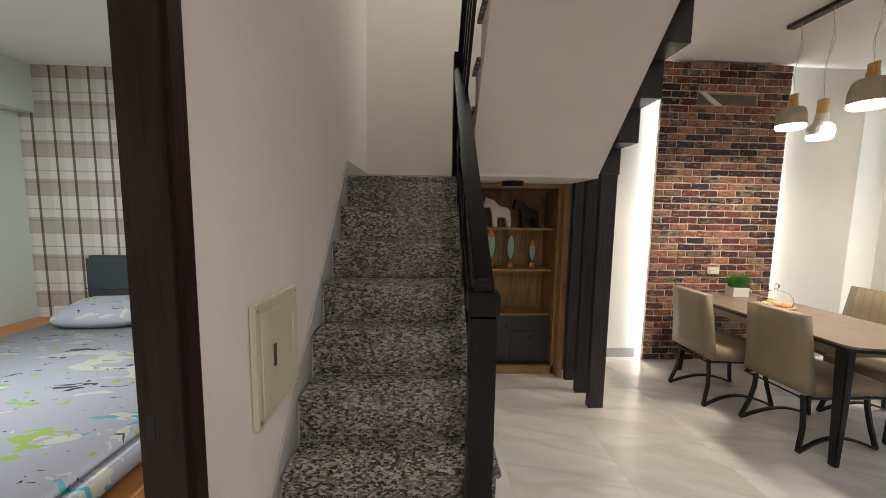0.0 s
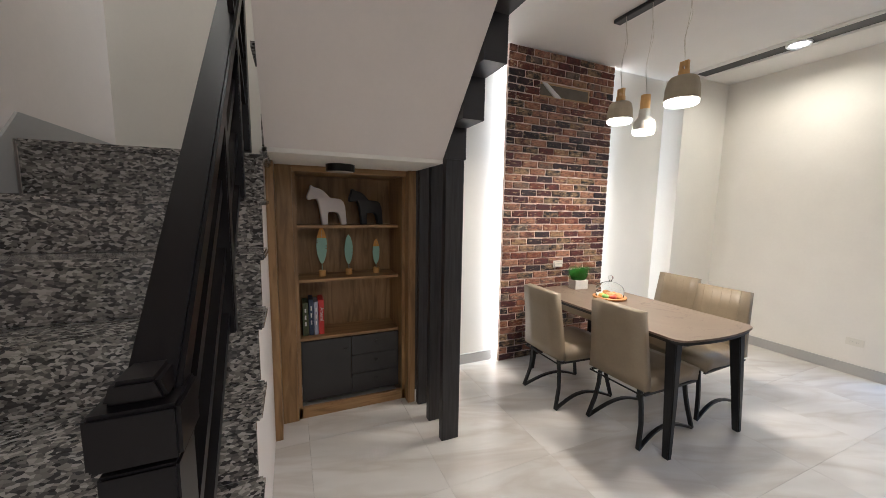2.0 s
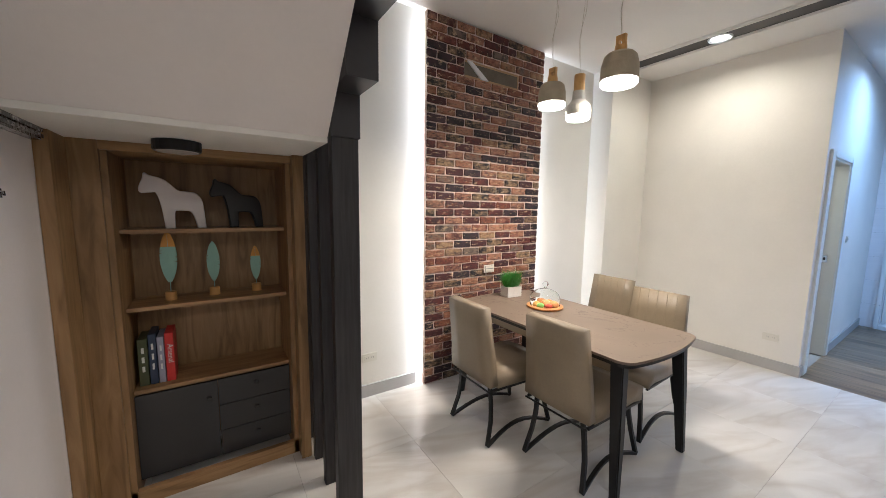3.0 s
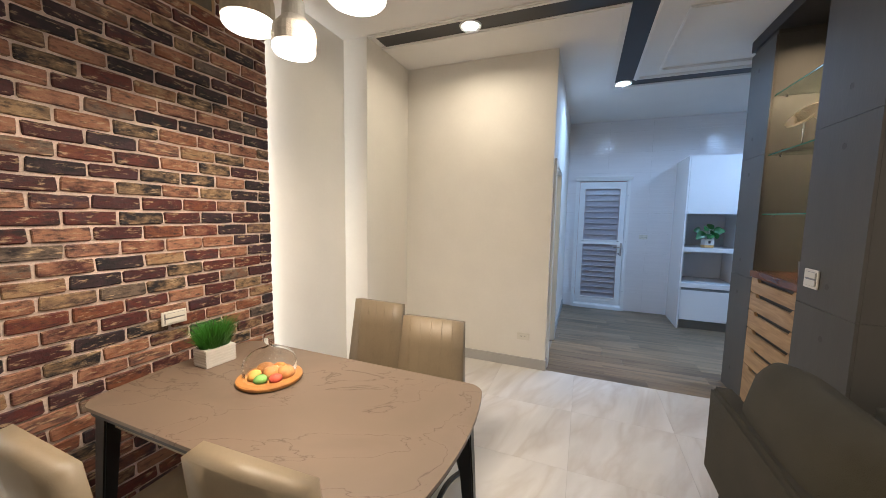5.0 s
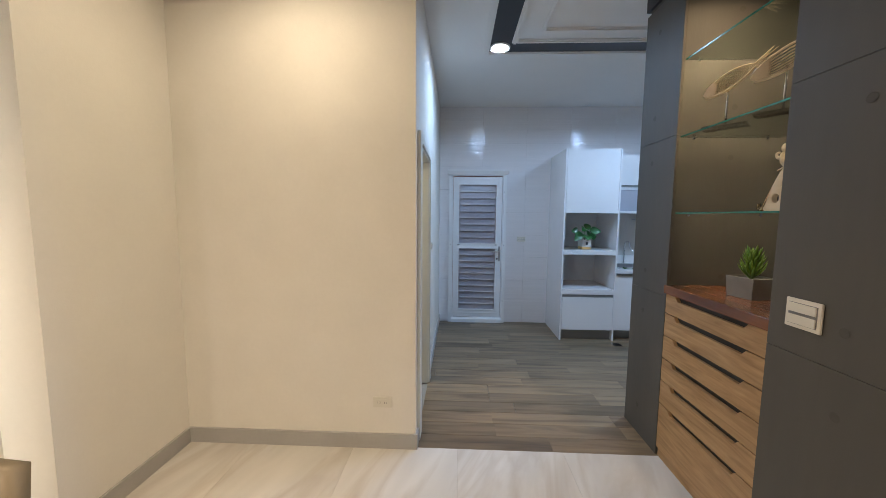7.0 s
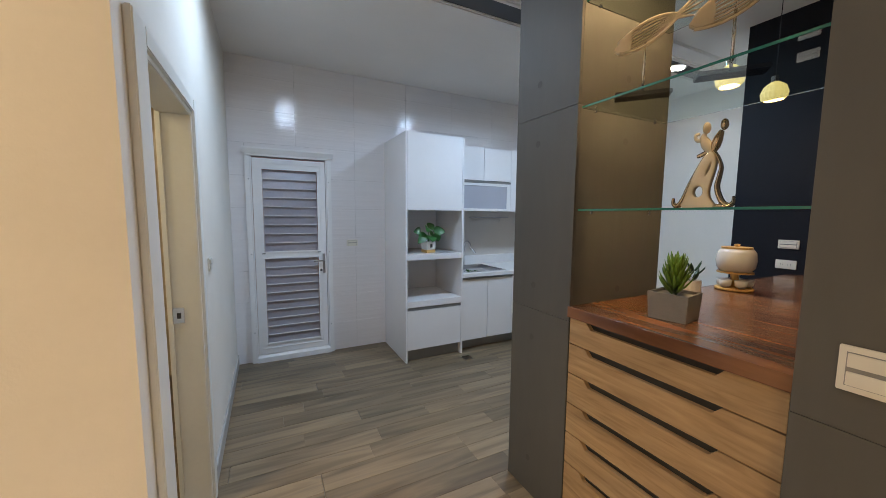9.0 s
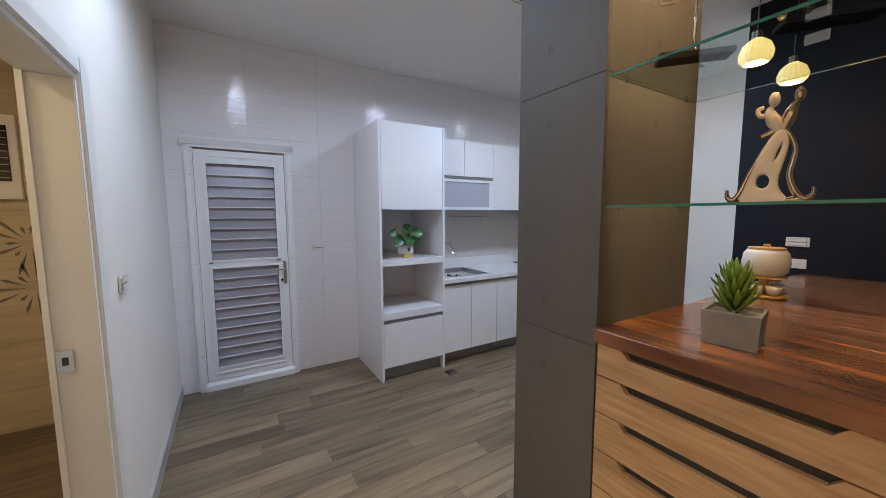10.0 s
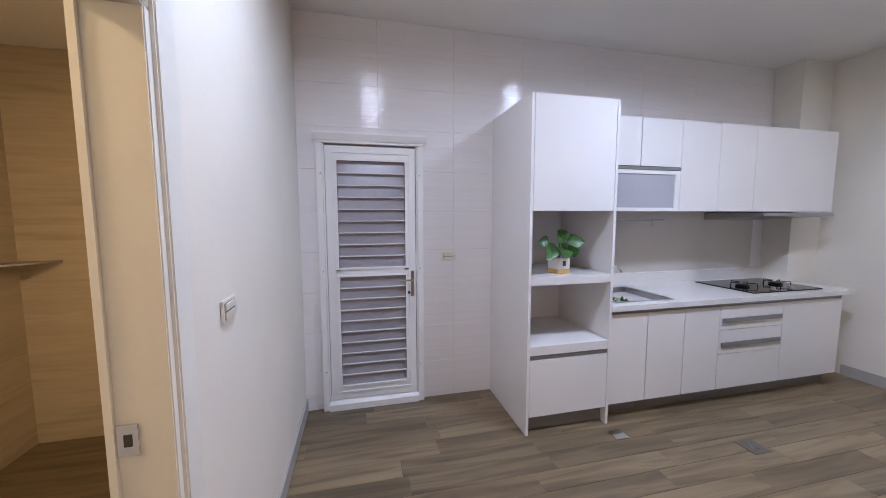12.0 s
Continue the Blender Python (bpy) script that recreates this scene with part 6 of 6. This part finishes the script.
# ---- bathroom ----
bf = thing("door_3", "cream bathroom door frame with a steel strike plate, door open inward", "door frame", kind="structure")
part("jamb", box(7.88, 7.919, 2.915, 3.047, 0, 1.98), CREAM_FRAME, bf, bevel=0.003)
part("jamb", box(7.151, 7.19, 2.915, 3.047, 0, 1.98), CREAM_FRAME, bf, bevel=0.003)
part("head", box(7.151, 7.919, 2.915, 3.047, 1.981, 2.019), CREAM_FRAME, bf, bevel=0.003)
part("stop", box(7.870, 7.8795, 3.030, 3.0465, 0, 1.98), CREAM_FRAME, bf)
part("casing", box(7.90, 7.982, 2.903, 2.9245, 0, 2.06), CREAM_FRAME, bf, bevel=0.004)
part("casing", box(7.05, 7.165, 2.903, 2.9245, 0, 2.06), CREAM_FRAME, bf, bevel=0.004)
part("casing", box(7.166, 7.899, 2.903, 2.9245, 2.00, 2.06), CREAM_FRAME, bf, bevel=0.004)
sp = part("strike_plate", box(7.8745, 7.8795, 2.985, 3.0295, 0.995, 1.07), CHROME, bf, bevel=0.001)
part("latch_hole", box(7.873, 7.8743, 2.998, 3.014, 1.018, 1.046), INK_DARK, sp)
part("door_leaf", box(7.212, 7.25, 3.08, 3.78, 0.01, 1.97), CREAM_FRAME, bf, bevel=0.003)
sh = thing("corner_shelf", "small steel corner shelf on the bathroom tiles", "shelf", at=(9.819, 4.649, 1.24))
part("tray", prism([(0, 0), (-0.24, 0), (-0.17, -0.10), (-0.10, -0.17), (0, -0.24)], "z", 0, 0.012), STEEL, sh)
win = thing("bathroom_window", "small white-framed bathroom window with dark panes", "window")
part("frame", box(9.79, 9.8195, 3.70, 4.16, 1.66, 2.20), WHITE_METAL, win, bevel=0.003)
part("sill", box(9.76, 9.789, 3.69, 4.17, 1.64, 1.67), WHITE_METAL, win, bevel=0.003)
part("pane", box(9.785, 9.7895, 3.74, 4.12, 1.76, 2.13), HOB, win)
for k in range(8):
    part("slat", box(9.780, 9.7845, 3.745, 4.115, 1.78 + 0.044 * k, 1.785 + 0.044 * k), GREY_HANDLE, win)
deco = thing("flower_tiles", "grey dandelion print on the bathroom tiles", "tile decoration")
PRINT = mat("grey_print", (0.16, 0.15, 0.13), 0.4, var=0.1)
rp = random.Random(21)
for z in (1.02, 1.34):
    bm = bmesh.new()
    for i in range(15):
        a = math.pi * 2 * i / 15
        c, s_ = math.cos(a), math.sin(a)
        r0, r1 = rp.uniform(0.03, 0.07), rp.choice((0.12, 0.19, 0.24))
        wide = Vector((0, -s_, c)) * 0.011
        o = Vector((9.8175, 3.70, z))
        d = Vector((0, c, s_))
        bm.faces.new([bm.verts.new(v) for v in (o + d * r0, o + d * (r0 * .3 + r1 * .7) + wide, o + d * r1, o + d * (r0 * .3 + r1 * .7) - wide)])
    part("flower", bm, PRINT, deco)
paper = thing("paper_holder", "chrome holder with a hanging towel on the bathroom wall", "holder", at=(9.3, 4.63, 0.9))
part("arm", tube([(0, 0.02, 0.05), (0, -0.06, 0.05), (0.10, -0.06, 0.05)], 0.012), CHROME, paper)

# outside the kitchen door
setting("ground_outside", box(9.976, 14, -1, 6, -0.2, -0.1), GROUT)
setting("backdrop_red_wall", box(11.3, 11.5, 0.0, 5.0, -0.1, 3.2), BRICK_OUT)

# ---- pieces ----
rng = random.Random(11)


def brick_mesh(w, h, d, seed):
    """A worn brick slip: rounded, slightly crooked outline and an eased, uneven face."""
    r = random.Random(seed)
    me, bm = bpy.data.meshes.new("brick"), bmesh.new()
    c = 0.006
    out = [(-w / 2 + c, -h / 2), (0, -h / 2), (w / 2 - c, -h / 2), (w / 2, -h / 2 + c), (w / 2, h / 2 - c), (w / 2 - c, h / 2), (0, h / 2), (-w / 2 + c, h / 2), (-w / 2, h / 2 - c), (-w / 2, -h / 2 + c)]
    out = [(x + r.uniform(-.0028, .0028), y + r.uniform(-.0026, .0026)) for x, y in out]
    a = [bm.verts.new((x, y, -d / 2)) for x, y in out]
    b = [bm.verts.new((x, y, d / 2 - 0.004)) for x, y in out]
    e = [bm.verts.new((x * (1 - 0.008 / w), y * (1 - 0.008 / h), d / 2 + r.uniform(-.0008, .0008))) for x, y in out]
    for lo, hi in ((a, b), (b, e)):
        for i in range(10):
            bm.faces.new((lo[i], lo[(i + 1) % 10], hi[(i + 1) % 10], hi[i]))
    bm.faces.new(e)
    bm.to_mesh(me)
    bm.free()
    me.materials.append(BRICK)
    return me


BRICK_MESHES = {}
top_bricks = bmesh.new()
for a, b, z in brick_spots:
    w = round(b - a - 0.0105, 3)
    if w < 0.015:
        continue
    key = (w, rng.randrange(6))
    if z > ROW * 38:
        m_ = pose((a + b) / 2, 0.0096, z, 90, 0, 0)
        src = brick_mesh(w, ROW - 0.0105, 0.017, key[1])
        n0 = len(top_bricks.verts)
        top_bricks.from_mesh(src)
        top_bricks.verts.ensure_lookup_table()
        bmesh.ops.transform(top_bricks, matrix=m_, verts=top_bricks.verts[n0:])
        bpy.data.meshes.remove(src)
        continue
    if key not in BRICK_MESHES:
        BRICK_MESHES[key] = brick_mesh(w, ROW - 0.0110, 0.017, key[1])
    ob = new("brick", BRICK_MESHES[key])
    ob.parent = brick_panel
    ob.matrix_parent_inverse = brick_panel.matrix_world.inverted()
    ob.matrix_world = pose(3.975 + (a + b) / 2 + rng.uniform(-.0015, .0015), 4.6 + 0.0102 + rng.uniform(-.001, .001), z + rng.uniform(-.001, .001), 90, 0, 0) @ pose(0, 0, 0, 0, 0, rng.uniform(-.4, .4))

BRICK_TOP = brick_clay("Random Per Island")
tagged(part("brick_rest", top_bricks, BRICK_TOP, brick_panel), kind="stuff")

T, X0, Y0 = 0.685, 6.98, 2.65
for i in range(-9, 0):
    for j in range(-9, 4):
        x0, x1, y0, y1 = X0 + T * i, X0 + T * (i + 1), Y0 + T * j, Y0 + T * (j + 1)
        x0, x1, y0, y1 = max(x0, 1.11), min(x1, 6.98), max(y0, -2.95), min(y1, 4.69)
        if x1 - x0 < 0.03 or y1 - y0 < 0.03:
            continue
        piece("floor_tile", (x1 - x0 - 0.0014, y1 - y0 - 0.0014, 0.012), MARBLE, pose((x0 + x1) / 2, (y0 + y1) / 2, -0.006), floor, 0.0003)
PW, PL = 0.15, 0.90
for i in range(20):
    x0 = 6.98 + i * PW
    x1 = min(x0 + PW, 9.825)
    if x1 - x0 < 0.02:
        continue
    y = -2.2 - rng.uniform(0, PL)
    while y < 2.925:
        a, b = max(y, -2.05 if x0 > 7.3 else -0.95), min(y + PL, 2.925)
        if b - a > 0.04:
            piece("floor_plank", (round(x1 - x0 - 0.002, 3), round(b - a - 0.002, 2), 0.012), PLANK, pose((x0 + x1) / 2, (a + b) / 2, -0.006), floor, 0.0008)
        y += PL
TZ, TY = 0.316, 0.60
for j in range(10):
    z0, z1 = TZ * j, min(TZ * (j + 1), H)
    y = 2.925
    while y > -2.05:
        a, b = max(y - TY, -2.05), y
        y -= TY
        segs = [(a, b)]
        if z0 < 2.128:
            segs = [(s, e) for s, e in ((a, min(b, 1.985)), (max(a, 2.79), b)) if e - s > 0.01]
        for s, e in segs:
            zz0 = z0
            if z0 < 2.128 < z1 and not (e <= 1.985 or s >= 2.79):
                zz0 = 2.128
            if z1 - zz0 > 0.01:
                piece("wall_tile", (z1 - zz0 - 0.001, e - s - 0.001, 0.010), WHITE_TILE, pose(9.82, (s + e) / 2, (zz0 + z1) / 2, 0, -90, 0) , wall_kitchen_back, 0.0008)
for a, b in ((1.985, 2.79),):
    for z0, z1 in ((2.128, 2.212),):
        piece("wall_tile", (z1 - z0 - 0.001, b - a - 0.001, 0.010), WHITE_TILE, pose(9.82, (a + b) / 2, (z0 + z1) / 2, 0, -90, 0), wall_kitchen_back, 0.0008)
